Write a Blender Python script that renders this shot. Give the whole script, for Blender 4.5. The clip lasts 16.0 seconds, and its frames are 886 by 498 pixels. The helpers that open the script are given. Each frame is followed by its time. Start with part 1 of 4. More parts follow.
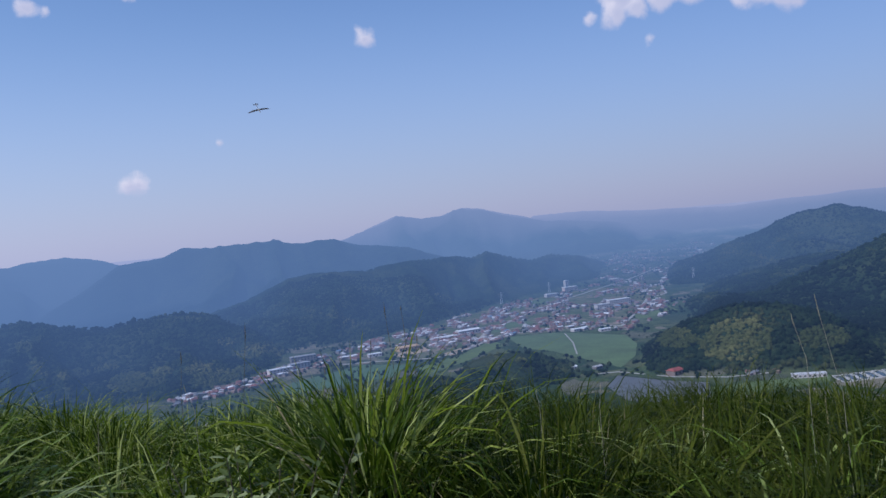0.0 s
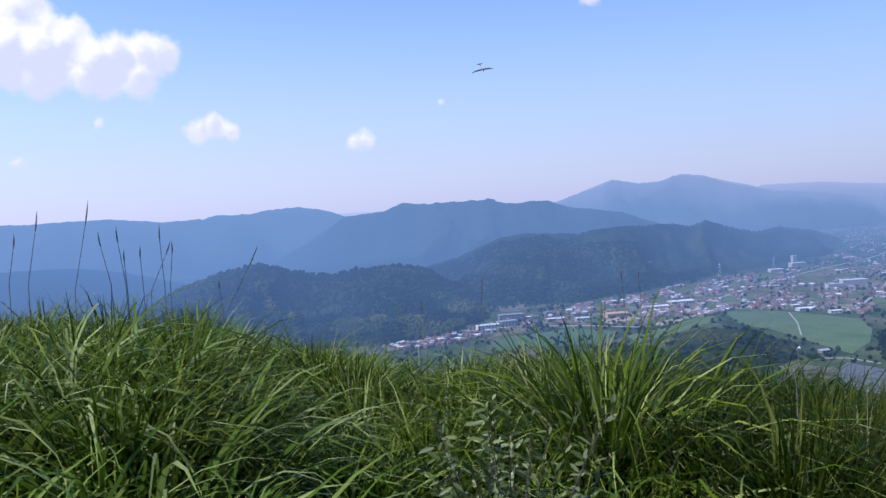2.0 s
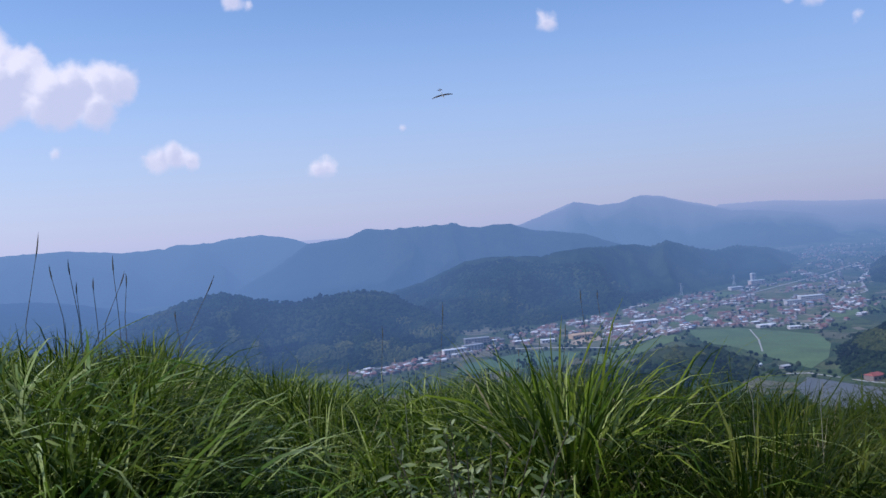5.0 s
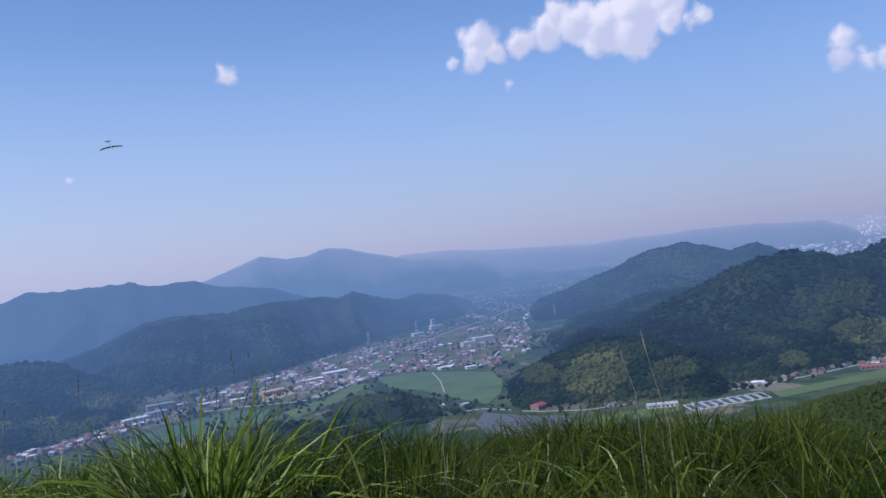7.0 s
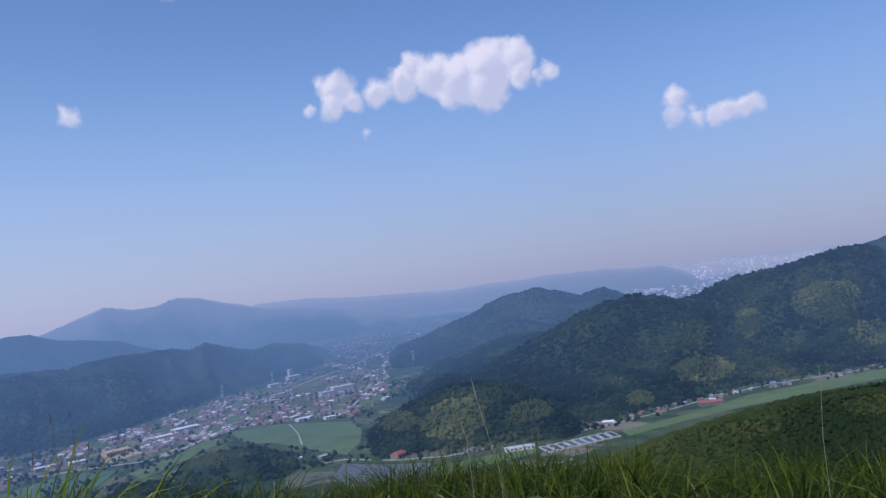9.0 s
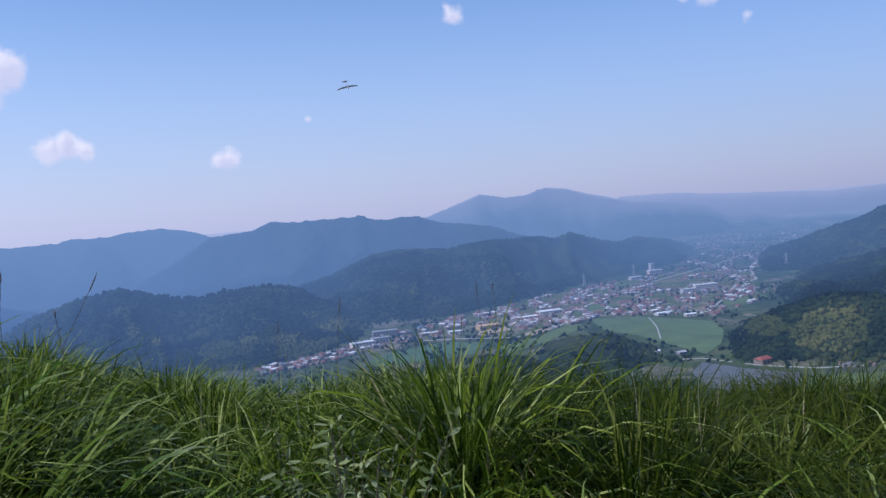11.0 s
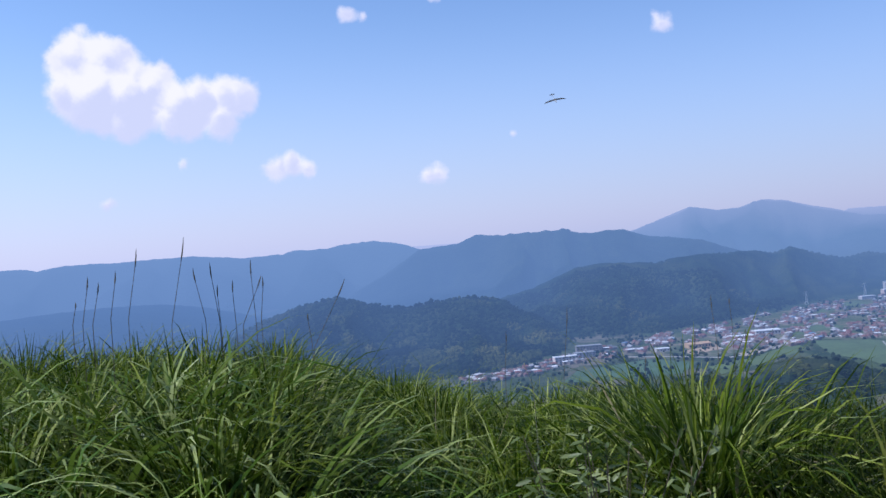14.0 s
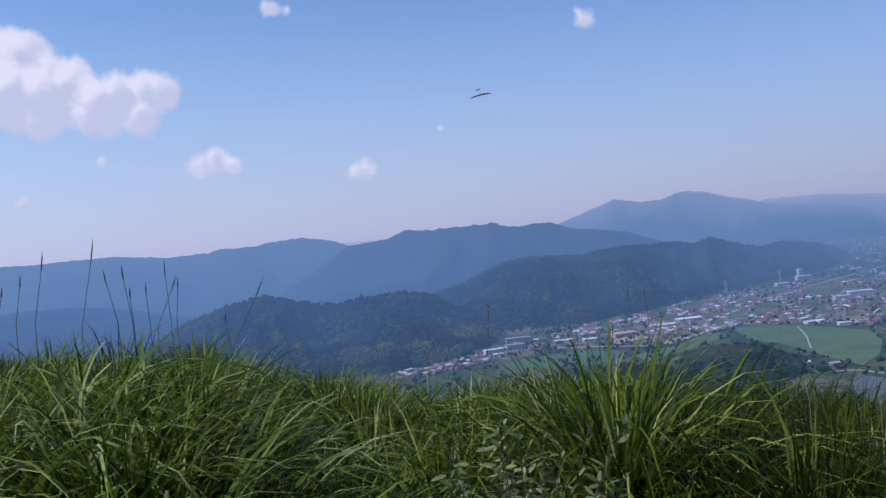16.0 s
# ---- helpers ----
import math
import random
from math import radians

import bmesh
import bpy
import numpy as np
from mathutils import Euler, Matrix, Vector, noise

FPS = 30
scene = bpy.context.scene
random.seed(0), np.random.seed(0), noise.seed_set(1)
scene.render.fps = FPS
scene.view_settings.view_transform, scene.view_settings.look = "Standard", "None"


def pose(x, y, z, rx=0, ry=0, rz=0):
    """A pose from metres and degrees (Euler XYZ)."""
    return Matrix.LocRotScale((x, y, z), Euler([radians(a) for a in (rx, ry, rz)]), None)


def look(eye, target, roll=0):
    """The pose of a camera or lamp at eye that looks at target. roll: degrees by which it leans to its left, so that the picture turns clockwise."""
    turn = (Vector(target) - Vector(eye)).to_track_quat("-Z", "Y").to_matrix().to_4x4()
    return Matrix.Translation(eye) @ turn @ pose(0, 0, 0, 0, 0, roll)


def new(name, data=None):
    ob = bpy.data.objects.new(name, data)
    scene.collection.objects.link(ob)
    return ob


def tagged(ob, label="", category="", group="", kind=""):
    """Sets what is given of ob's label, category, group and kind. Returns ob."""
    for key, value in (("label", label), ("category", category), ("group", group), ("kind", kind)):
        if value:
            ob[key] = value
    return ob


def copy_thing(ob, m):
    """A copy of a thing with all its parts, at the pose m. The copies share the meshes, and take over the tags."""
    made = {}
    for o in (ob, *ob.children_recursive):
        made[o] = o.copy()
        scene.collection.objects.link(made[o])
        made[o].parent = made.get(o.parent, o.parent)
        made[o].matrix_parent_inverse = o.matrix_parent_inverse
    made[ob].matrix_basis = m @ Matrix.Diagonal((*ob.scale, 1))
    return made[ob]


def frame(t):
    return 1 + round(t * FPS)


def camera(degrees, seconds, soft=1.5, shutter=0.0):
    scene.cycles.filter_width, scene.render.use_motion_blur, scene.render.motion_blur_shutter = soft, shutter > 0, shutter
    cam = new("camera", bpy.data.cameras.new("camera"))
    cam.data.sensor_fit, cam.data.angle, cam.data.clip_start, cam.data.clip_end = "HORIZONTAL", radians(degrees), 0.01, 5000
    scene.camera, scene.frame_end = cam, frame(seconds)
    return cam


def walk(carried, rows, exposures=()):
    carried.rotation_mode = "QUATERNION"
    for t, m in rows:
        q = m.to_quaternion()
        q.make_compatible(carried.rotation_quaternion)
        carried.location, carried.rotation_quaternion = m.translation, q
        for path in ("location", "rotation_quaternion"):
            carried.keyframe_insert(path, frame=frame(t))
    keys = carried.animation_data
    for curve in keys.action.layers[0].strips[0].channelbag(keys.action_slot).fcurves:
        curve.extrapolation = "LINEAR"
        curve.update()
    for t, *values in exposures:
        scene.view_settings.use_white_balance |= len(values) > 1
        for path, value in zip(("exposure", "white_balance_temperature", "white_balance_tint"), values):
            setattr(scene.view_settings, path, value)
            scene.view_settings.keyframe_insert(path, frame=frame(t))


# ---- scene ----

# ================= camera =================
EYE_Z = 1.55          # the lens over the ground where the holder stands
ARM = 0.60            # the lens swings round the holder at arm's length
cam = camera(56.5, 16.0, soft=1.5)


def held(yaw, pitch, roll):
    """Pose of the held camera: yaw to the left, pitch up, lean to the left, in degrees."""
    a, b = radians(yaw), radians(pitch)
    eye = Vector((-math.sin(a) * ARM, math.cos(a) * ARM, EYE_Z))
    way = Vector((-math.sin(a) * math.cos(b), math.cos(a) * math.cos(b), math.sin(b)))
    return look(eye, eye + way * 10, roll)


TURNS = [(0.0, -9.74, -1.89, -5.48), (0.5, -5.83, -4.27, -5.67), (1.0, -2.61, -4.96, -4.79), (1.5, 1.15, -4.42, -3.81),
         (2.0, 5.07, -3.44, -3.15), (2.5, 7.51, -1.86, -3.13), (3.0, 7.8, -1.14, -3.35), (3.2, 7.6, -0.9, -3.39),
         (5.3, 1.08, -2.34, -4.43), (5.5, 0.05, -2.6, -4.55), (6.0, -3.74, -2.54, -4.48), (6.5, -11.17, -1.46, -4.9),
         (7.0, -19.22, -0.06, -5.88), (7.5, -27.4, 1.66, -6.85), (8.0, -32.09, 2.88, -7.34), (8.2, -32.29, 3.2, -7.34),
         (10.3, -14.58, -1.38, -4.71), (10.5, -11.52, -1.78, -4.7), (11.0, -3.89, -2.88, -4.35), (11.5, 2.47, -3.99, -3.91),
         (12.0, 6.58, -5.2, -4.0), (12.5, 8.89, -5.88, -3.96), (13.0, 10.27, -4.9, -3.68), (13.5, 10.67, -3.19, -3.72),
         (14.0, 10.09, -0.91, -4.3), (14.5, 8.84, 0.31, -5.17), (15.0, 7.24, 0.28, -5.72), (15.5, 5.79, -0.52, -5.67),
         (16.0, 5.24, -1.64, -5.19)]
walk(cam, [(t, held(y, p, r)) for t, y, p, r in TURNS],
     exposures=[(0, -0.31, 5580, 18), (0.5, -0.05, 5580, 18), (1, 0.08, 5580, 18), (1.5, 0.22, 5580, 18), (2, 0.2, 5580, 18), (2.5, 0.05, 5580, 18), (3, 0.0, 5580, 18), (5.5, -0.11, 5580, 18), (6, 0.03, 5580, 18), (6.5, 0.05, 5580, 18), (7, -0.13, 5580, 18), (7.5, -0.22, 5580, 18), (8.2, -0.24, 5580, 18), (10.5, -0.12, 5580, 18), (11.5, -0.02, 5580, 18), (12, 0.02, 5580, 18), (12.5, 0.32, 5580, 18),
                (13, 0.35, 5580, 18), (13.5, 0.34, 5580, 18), (14, 0.08, 5580, 18), (14.5, -0.14, 5580, 18), (15, -0.27, 5580, 18), (16, -0.22, 5580, 18)])

# ================= light =================
SUN_AZ, SUN_EL = 242.0, 48.0      # compass degrees from +y towards +x, height in degrees
world = bpy.data.worlds.new("sky")
scene.world = world
world.use_nodes = True
wt = world.node_tree
sky = wt.nodes.new("ShaderNodeTexSky")
sky.sky_type = "NISHITA"
sky.sun_disc = False
sky.sun_elevation, sky.sun_rotation = radians(SUN_EL), radians(SUN_AZ)
sky.altitude, sky.air_density, sky.dust_density, sky.ozone_density = 300, 1.2, 0.2, 5.0
# summer haze whitens the sky towards the horizon
w_dir = wt.nodes.new("ShaderNodeSeparateXYZ")
wt.links.new(wt.nodes.new("ShaderNodeTexCoord").outputs["Generated"], w_dir.inputs[0])
w_up = wt.nodes.new("ShaderNodeMapRange")
w_up.interpolation_type = "SMOOTHSTEP"
wt.links.new(w_dir.outputs[2], w_up.inputs[0])
for w_i, w_v in enumerate((-0.06, 0.30, 0.85, 0.0)):
    w_up.inputs[w_i + 1].default_value = w_v
w_mix = wt.nodes.new("ShaderNodeMix")
w_mix.data_type = "RGBA"
wt.links.new(w_up.outputs[0], w_mix.inputs[0])
w_blue = wt.nodes.new("ShaderNodeMix")      # clear deep blue overhead
w_blue.data_type, w_blue.blend_type = "RGBA", "MULTIPLY"
w_blue.inputs[0].default_value = 1.0
wt.links.new(sky.outputs[0], w_blue.inputs[6])
wt.links.new(w_blue.outputs[2], w_mix.inputs[6])
w_side = wt.nodes.new("ShaderNodeMapRange")
wt.links.new(w_dir.outputs[0], w_side.inputs[0])
for w_i, w_v in enumerate((-0.6, 0.65, 0.0, 1.0)):
    w_side.inputs[w_i + 1].default_value = w_v
w_clear = wt.nodes.new("ShaderNodeMix")      # the blue pales and dulls towards the hazy east
w_clear.data_type = "RGBA"
wt.links.new(w_side.outputs[0], w_clear.inputs[0])
w_clear.inputs[6].default_value = (1.42, 1.33, 1.28, 1)
w_clear.inputs[7].default_value = (0.98, 0.95, 0.99, 1)
wt.links.new(w_clear.outputs[2], w_blue.inputs[7])
w_haze = wt.nodes.new("ShaderNodeMix")
w_haze.data_type = "RGBA"
wt.links.new(w_side.outputs[0], w_haze.inputs[0])
w_haze.inputs[6].default_value = (4.75, 5.15, 6.9, 1)      # brighter over the hazy basin
w_haze.inputs[7].default_value = (2.6, 3.0, 4.6, 1)
wt.links.new(w_haze.outputs[2], w_mix.inputs[7])


# fair-weather clouds, far behind everything: lobes as compass degrees, height and radius in degrees
CLOUDS = [(-33.0, 12.6, 1.92), (-31.2, 12.4, 1.98), (-33.6, 10.6, 1.52), (-31.9, 10.3, 2.37), (-30.0, 10.1, 2.3), (-29.6, 11.7, 1.38), (-28.4, 10.7, 1.84), (-27.9, 12.1, 0.76), (-26.6, 9.5, 1.92), (-25.5, 10.0, 1.68), (-23.9, 10.1, 1.6), (-23.1, 10.3, 1.38), (-24.5, 8.7, 1.3), (-27.7, 8.7, 1.22), (-30.4, 8.7, 1.22), (-22.3, 10.6, 0.54), (-21.1, 5.4, 0.9), (-20.1, 5.6, 0.95), (-19.1, 5.4, 0.85)]
CLOUDS_EAST = [(23.2, 13.7, 1.32), (22.9, 12.7, 0.99), (21.2, 12.5, 0.5), (22.0, 14.4, 0.5), (24.3, 12.9, 0.83), (26.1, 13.2, 1.08), (27.8, 13.8, 1.24), (28.7, 14.6, 1.17), (30.2, 13.9, 1.49), (31.9, 13.5, 1.74), (33.8, 14.0, 1.9), (34.7, 15.1, 0.99), (35.9, 14.5, 1.32), (33.6, 12.7, 1.49), (30.8, 12.4, 0.83), (36.1, 13.3, 0.91), (37.3, 13.2, 0.58), (38.0, 13.4, 0.71), (46.2, 10.3, 0.83), (46.0, 9.3, 0.87), (45.7, 8.7, 0.53), (47.2, 9.5, 0.38), (48.6, 8.8, 0.83), (49.5, 8.9, 0.95), (50.5, 9.0, 0.87), (51.2, 8.9, 0.62), (47.5, 8.8, 0.69)]
CLOUDS_SMALL = [(-10.8, 4.3, 0.75), (-10.1, 4.5, 0.75), (-15.6, 15.3, 0.75), (-14.6, 15.1, 0.5), (-9.4, 16.4, 0.7), (-8.5, 16.8, 0.6), (5.8, 12.9, 0.7), (5.6, 13.4, 0.45),
                (-4.6, 6.55, 0.4), (-27.2, 6.0, 0.42), (-32.0, 3.7, 0.55), (12.4, 20.7, 0.9), (13.8, 20.9, 0.8), (24.8, 10.5, 0.4)]


def w_node(kind, *ins, **props):
    n = wt.nodes.new("ShaderNode" + kind)
    for k, v in props.items():
        setattr(n, k, v)
    for k, v in enumerate(ins):
        if isinstance(v, bpy.types.NodeSocket):
            wt.links.new(v, n.inputs[k])
        elif v is not None:
            n.inputs[k].default_value = v
    return n


w_way = wt.nodes["Texture Coordinate"].outputs["Generated"]
w_ragged = w_node("TexNoise", w_way)
for w_k, w_v in (("Scale", 30.0), ("Detail", 6.0), ("Roughness", 0.56)):
    w_ragged.inputs[w_k].default_value = w_v
w_shift = w_node("VectorMath", w_ragged.outputs["Color"], (0.5, 0.5, 0.5), operation="SUBTRACT").outputs[0]
w_warp = w_node("VectorMath", w_shift, (0.034, 0.034, 0.03), w_way, operation="MULTIPLY_ADD").outputs[0]
w_best, w_lit = None, None
for w_az, w_el, w_r in CLOUDS + CLOUDS_EAST + CLOUDS_SMALL:
    w_a, w_e = radians(w_az), radians(w_el)
    w_c = (math.sin(w_a) * math.cos(w_e), math.cos(w_a) * math.cos(w_e), math.sin(w_e))
    w_d = w_node("VectorMath", w_warp, w_c, operation="DISTANCE").outputs["Value"]
    w_in = w_node("Math", w_d, -0.87 / radians(w_r), 1.0, operation="MULTIPLY_ADD").outputs[0]
    w_k = radians(w_r) * 28 + 0.1
    w_in = w_node("Math", w_in, w_k, operation="MULTIPLY").outputs[0]
    w_best = w_in if w_best is None else w_node("Math", w_best, w_in, 0.12, operation="SMOOTH_MAX").outputs[0]
    # the same lobe moved towards the sun: where it stands out, the cloud's flank is lit
    w_c = (w_c[0] - 0.005 * w_r * math.cos(w_a), w_c[1] + 0.005 * w_r * math.sin(w_a), w_c[2] + 0.008 * w_r)
    w_d = w_node("VectorMath", w_warp, w_c, operation="DISTANCE").outputs["Value"]
    w_in = w_node("Math", w_d, -0.87 * w_k / radians(w_r), w_k, operation="MULTIPLY_ADD").outputs[0]
    w_lit = w_in if w_lit is None else w_node("Math", w_lit, w_in, 0.12, operation="SMOOTH_MAX").outputs[0]
w_thick = w_node("MapRange", w_best, 0.0, 0.33, 0.0, 0.96, interpolation_type="SMOOTHSTEP").outputs[0]
w_billow = w_node("TexNoise", w_warp)
for w_k, w_v in (("Scale", 26.0), ("Detail", 6.0), ("Roughness", 0.55)):
    w_billow.inputs[w_k].default_value = w_v
w_flank = w_node("Math", w_lit, w_best, operation="SUBTRACT").outputs[0]
w_shade = w_node("MapRange", w_node("Math", w_billow.outputs["Fac"], 0.9, w_flank, operation="MULTIPLY_ADD").outputs[0], 0.1, 0.8, 0.0, 1.0, interpolation_type="SMOOTHSTEP").outputs[0]
w_tone = w_node("Mix", data_type="RGBA")
wt.links.new(w_shade, w_tone.inputs[0])
w_tone.inputs[6].default_value = (5.7, 5.75, 6.6, 1)
w_tone.inputs[7].default_value = (8.3, 7.8, 7.8, 1)
w_all = w_node("Mix", data_type="RGBA")
wt.links.new(w_thick, w_all.inputs[0])
wt.links.new(w_mix.outputs[2], w_all.inputs[6])
wt.links.new(w_tone.outputs[2], w_all.inputs[7])
wt.links.new(w_all.outputs[2], wt.nodes["Background"].inputs[0])
wt.nodes["Background"].inputs[1].default_value = 0.115

sun_data = bpy.data.lights.new("sun", "SUN")
sun_data.energy, sun_data.angle, sun_data.color = 5.0, radians(0.53), (1.0, 0.95, 0.87)
sun = new("sun", sun_data)
sa, se = radians(SUN_AZ), radians(SUN_EL)
sun.matrix_world = look((math.sin(sa) * math.cos(se) * 50, math.cos(sa) * math.cos(se) * 50, math.sin(se) * 50), (0, 0, 0))


# ================= materials =================
class Mat:
    """A node material, with short calls to add nodes."""

    def __init__(self, name):
        self.m = bpy.data.materials.new(name)
        self.m.use_nodes = True
        self.t = self.m.node_tree
        self.b = self.t.nodes["Principled BSDF"]
        self.out = self.t.nodes["Material Output"]

    def add(self, kind, ins=(), **props):
        n = self.t.nodes.new("ShaderNode" + kind)
        for k, v in props.items():
            setattr(n, k, v)
        for k, v in dict(ins).items():
            self.put(n.inputs[k], v)
        return n

    def put(self, socket, v):
        if isinstance(v, bpy.types.NodeSocket):
            self.t.links.new(v, socket)
        elif isinstance(v, tuple) and len(v) == 3 and socket.type == "RGBA":
            socket.default_value = (*v, 1)
        else:
            socket.default_value = v

    def pos(self):
        return self.add("NewGeometry").outputs["Position"]

    def noise(self, scale, detail=3.0, vec=None, rough=0.55, stretch=None):
        vec = vec or self.pos()
        if stretch:
            vec = self.add("Mapping", {"Vector": vec, "Scale": stretch}).outputs[0]
        return self.add("TexNoise", {"Vector": vec, "Scale": scale, "Detail": detail, "Roughness": rough}).outputs["Fac"]

    def ramp(self, fac, *stops):
        n = self.add("ValToRGB", {"Fac": fac})
        e = n.color_ramp.elements
        while len(e) < len(stops):
            e.new(0.5)
        for x, (p, c) in zip(e, stops):
            x.position, x.color = p, (*c, 1)
        return n.outputs[0]

    def mix(self, fac, a, b, how="MIX"):
        n = self.add("Mix", data_type="RGBA", blend_type=how)
        self.put(n.inputs[0], fac)
        self.put(n.inputs[6], a)
        self.put(n.inputs[7], b)
        return n.outputs[2]

    def math(self, op, a, b=0.0, c=0.0):
        n = self.add("Math", operation=op)
        for s, v in zip(n.inputs, (a, b, c)):
            self.put(s, v)
        return n.outputs[0]

    def bump(self, height, strength=0.5, distance=0.1):
        n = self.add("Bump", {"Height": height, "Strength": strength, "Distance": distance})
        self.put(self.b.inputs["Normal"], n.outputs[0])

    def set(self, **kw):
        names = dict(color="Base Color", rough="Roughness", metal="Metallic", spec="Specular IOR Level", alpha="Alpha")
        for k, v in kw.items():
            self.put(self.b.inputs[names[k]], v)
        return self


# haze colour painted onto far surfaces as emission, by distance over 5 km
HAZE_GLOW = [(0.2, (0.08, 0.145, 0.275)), (0.55, (0.125, 0.22, 0.40)), (0.85, (0.185, 0.295, 0.485)), (0.925, (0.30, 0.385, 0.575)), (0.957, (0.44, 0.49, 0.67))]


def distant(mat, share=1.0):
    """The far backdrop: haze painted in as emission, growing with distance from this hill."""
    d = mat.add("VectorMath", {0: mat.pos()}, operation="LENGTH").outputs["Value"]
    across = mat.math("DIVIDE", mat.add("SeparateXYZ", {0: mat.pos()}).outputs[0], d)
    thick = mat.add("MapRange", {0: across, 1: -0.45, 2: 0.75, 3: 1700.0, 4: 3450.0}).outputs[0]    # painted haze stronger to the west
    low = mat.add("MapRange", {0: mat.add("SeparateXYZ", {0: mat.pos()}).outputs[2], 1: -250.0, 2: 0.0, 3: 1.15, 4: 0.92}).outputs[0]    # and stronger lower down
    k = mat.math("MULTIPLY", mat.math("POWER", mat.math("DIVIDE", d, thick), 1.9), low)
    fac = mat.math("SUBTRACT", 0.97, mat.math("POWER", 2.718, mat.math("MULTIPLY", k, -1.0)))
    glow = mat.add("Emission", {"Color": mat.ramp(mat.math("DIVIDE", d, 5000.0), *HAZE_GLOW), "Strength": 1.0})
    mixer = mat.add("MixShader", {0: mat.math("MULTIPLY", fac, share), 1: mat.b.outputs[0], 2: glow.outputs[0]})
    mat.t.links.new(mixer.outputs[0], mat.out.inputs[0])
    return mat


def land_material():
    m = Mat("far_land")
    wood = m.add("Attribute", attribute_name="wood").outputs["Fac"]
    near = m.add("Attribute", attribute_name="near").outputs["Fac"]
    p = m.pos()
    big = m.noise(0.004, 4, p)
    mid = m.noise(0.02, 4, p)
    fine = m.noise(0.12, 3, p, 0.7)
    trees = m.ramp(m.math("ADD", m.math("MULTIPLY", mid, 0.6), m.math("MULTIPLY", fine, 0.4)),
                   (0.35, (0.008, 0.018, 0.009)), (0.5, (0.015, 0.030, 0.013)), (0.66, (0.036, 0.05, 0.02)))
    trees = m.mix(m.ramp(big, (0.5, (0, 0, 0)), (0.62, (0.6, 0.6, 0.6))), trees, (0.055, 0.066, 0.026))
    cells = m.add("TexVoronoi", {"Vector": p, "Scale": 0.013}, distance="MANHATTAN")
    field = m.ramp(m.add("SeparateColor", {0: cells.outputs["Color"]}).outputs[0],
                   (0.0, (0.045, 0.065, 0.026)), (0.35, (0.062, 0.09, 0.033)), (0.6, (0.095, 0.11, 0.05)),
                   (0.8, (0.03, 0.055, 0.024)), (0.95, (0.19, 0.17, 0.12)))
    field = m.mix(m.ramp(mid, (0.52, (0, 0, 0)), (0.6, (0.8, 0.8, 0.8))), field, (0.03, 0.055, 0.024))
    soil = m.mix(m.noise(3.0, 5, p), (0.035, 0.05, 0.018), (0.10, 0.085, 0.045))
    col = m.mix(near, m.mix(wood, field, trees), soil)
    m.set(color=col, rough=0.95, spec=0.1)
    m.bump(m.math("ADD", m.noise(0.1, 3, p, 0.7), m.math("MULTIPLY", m.noise(0.02, 2, p), 2.0)), 0.9, 9.0)
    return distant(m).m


def crown_material(name, stops, air=True, patchy=1.8, lumpy=2.0):
    m = Mat(name)
    isl = m.add("NewGeometry").outputs["Random Per Island"]
    p = m.pos()
    v = m.math("ADD", m.math("MULTIPLY", isl, 0.12), m.math("MULTIPLY", m.math("SUBTRACT", m.noise(0.0075, 4, p, 0.6), 0.3), patchy))
    c = m.ramp(v, *stops)
    c = m.mix(m.ramp(m.noise(0.8, 3, p, 0.7), (0.35, (0, 0, 0)), (0.7, (1, 1, 1))), m.mix(1.0, c, (0.7, 0.73, 0.66), "MULTIPLY"), c)
    m.set(color=c, rough=0.9, spec=0.15)
    m.bump(m.noise(0.9, 3, p, 0.7), 1.0, lumpy)
    # air mixes in the painted haze emission
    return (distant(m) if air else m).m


def plain(name, color, rough=0.7, vary=0.25, scale=0.5, metal=0.0, bump=0.0, object_vary=0.0, far=False):
    m = Mat(name)
    p = m.add("TexCoord").outputs["Object"]
    n = m.math("ADD", m.math("MULTIPLY", m.noise(scale, 4, p), 0.6), m.math("MULTIPLY", m.noise(scale * 9, 3, p), 0.4))
    dark = tuple(c * (1 - vary) for c in color)
    light = tuple(min(1.0, c * (1 + vary)) for c in color)
    c = m.ramp(n, (0.35, dark), (0.65, light))
    if object_vary:
        r = m.add("ObjectInfo").outputs["Random"]
        hv = m.add("HueSaturation", {"Color": c, "Value": m.math("ADD", 1 - object_vary, m.math("MULTIPLY", r, 2 * object_vary))})
        c = hv.outputs[0]
    m.set(color=c, rough=rough, metal=metal)
    if bump:
        m.bump(m.noise(scale * 9, 3, p), bump, 0.02)
    # far mixes in the painted haze emission
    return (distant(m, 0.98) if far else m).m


def blade_material(name, stops, gloss=0.44, through_light=0.3, sheen=0.3):
    """Grass leaf: colour varies from blade to blade and along it; thin enough for the sun to shine through."""
    m = Mat(name)
    isl = m.add("NewGeometry").outputs["Random Per Island"]
    p = m.pos()
    v = m.math("ADD", m.math("MULTIPLY", isl, 0.66), m.math("MULTIPLY", m.noise(2.1, 3, p), 0.34))
    c = m.ramp(v, *stops)
    c = m.mix(m.math("MULTIPLY", m.noise(25.0, 3, p), 0.12), c, (0.09, 0.12, 0.02))
    c = m.mix(m.ramp(m.noise(0.8, 2, p), (0.5, (0, 0, 0)), (0.7, (0.35, 0.35, 0.35))), c, (0.085, 0.10, 0.015))
    m.set(color=c, rough=gloss, spec=sheen)
    tr = m.add("BsdfTranslucent", {"Color": m.mix(0.3, c, (0.12, 0.22, 0.012))})
    mixer = m.add("MixShader", {0: through_light, 1: m.b.outputs[0], 2: tr.outputs[0]})
    m.t.links.new(mixer.outputs[0], m.out.inputs[0])
    return m.m


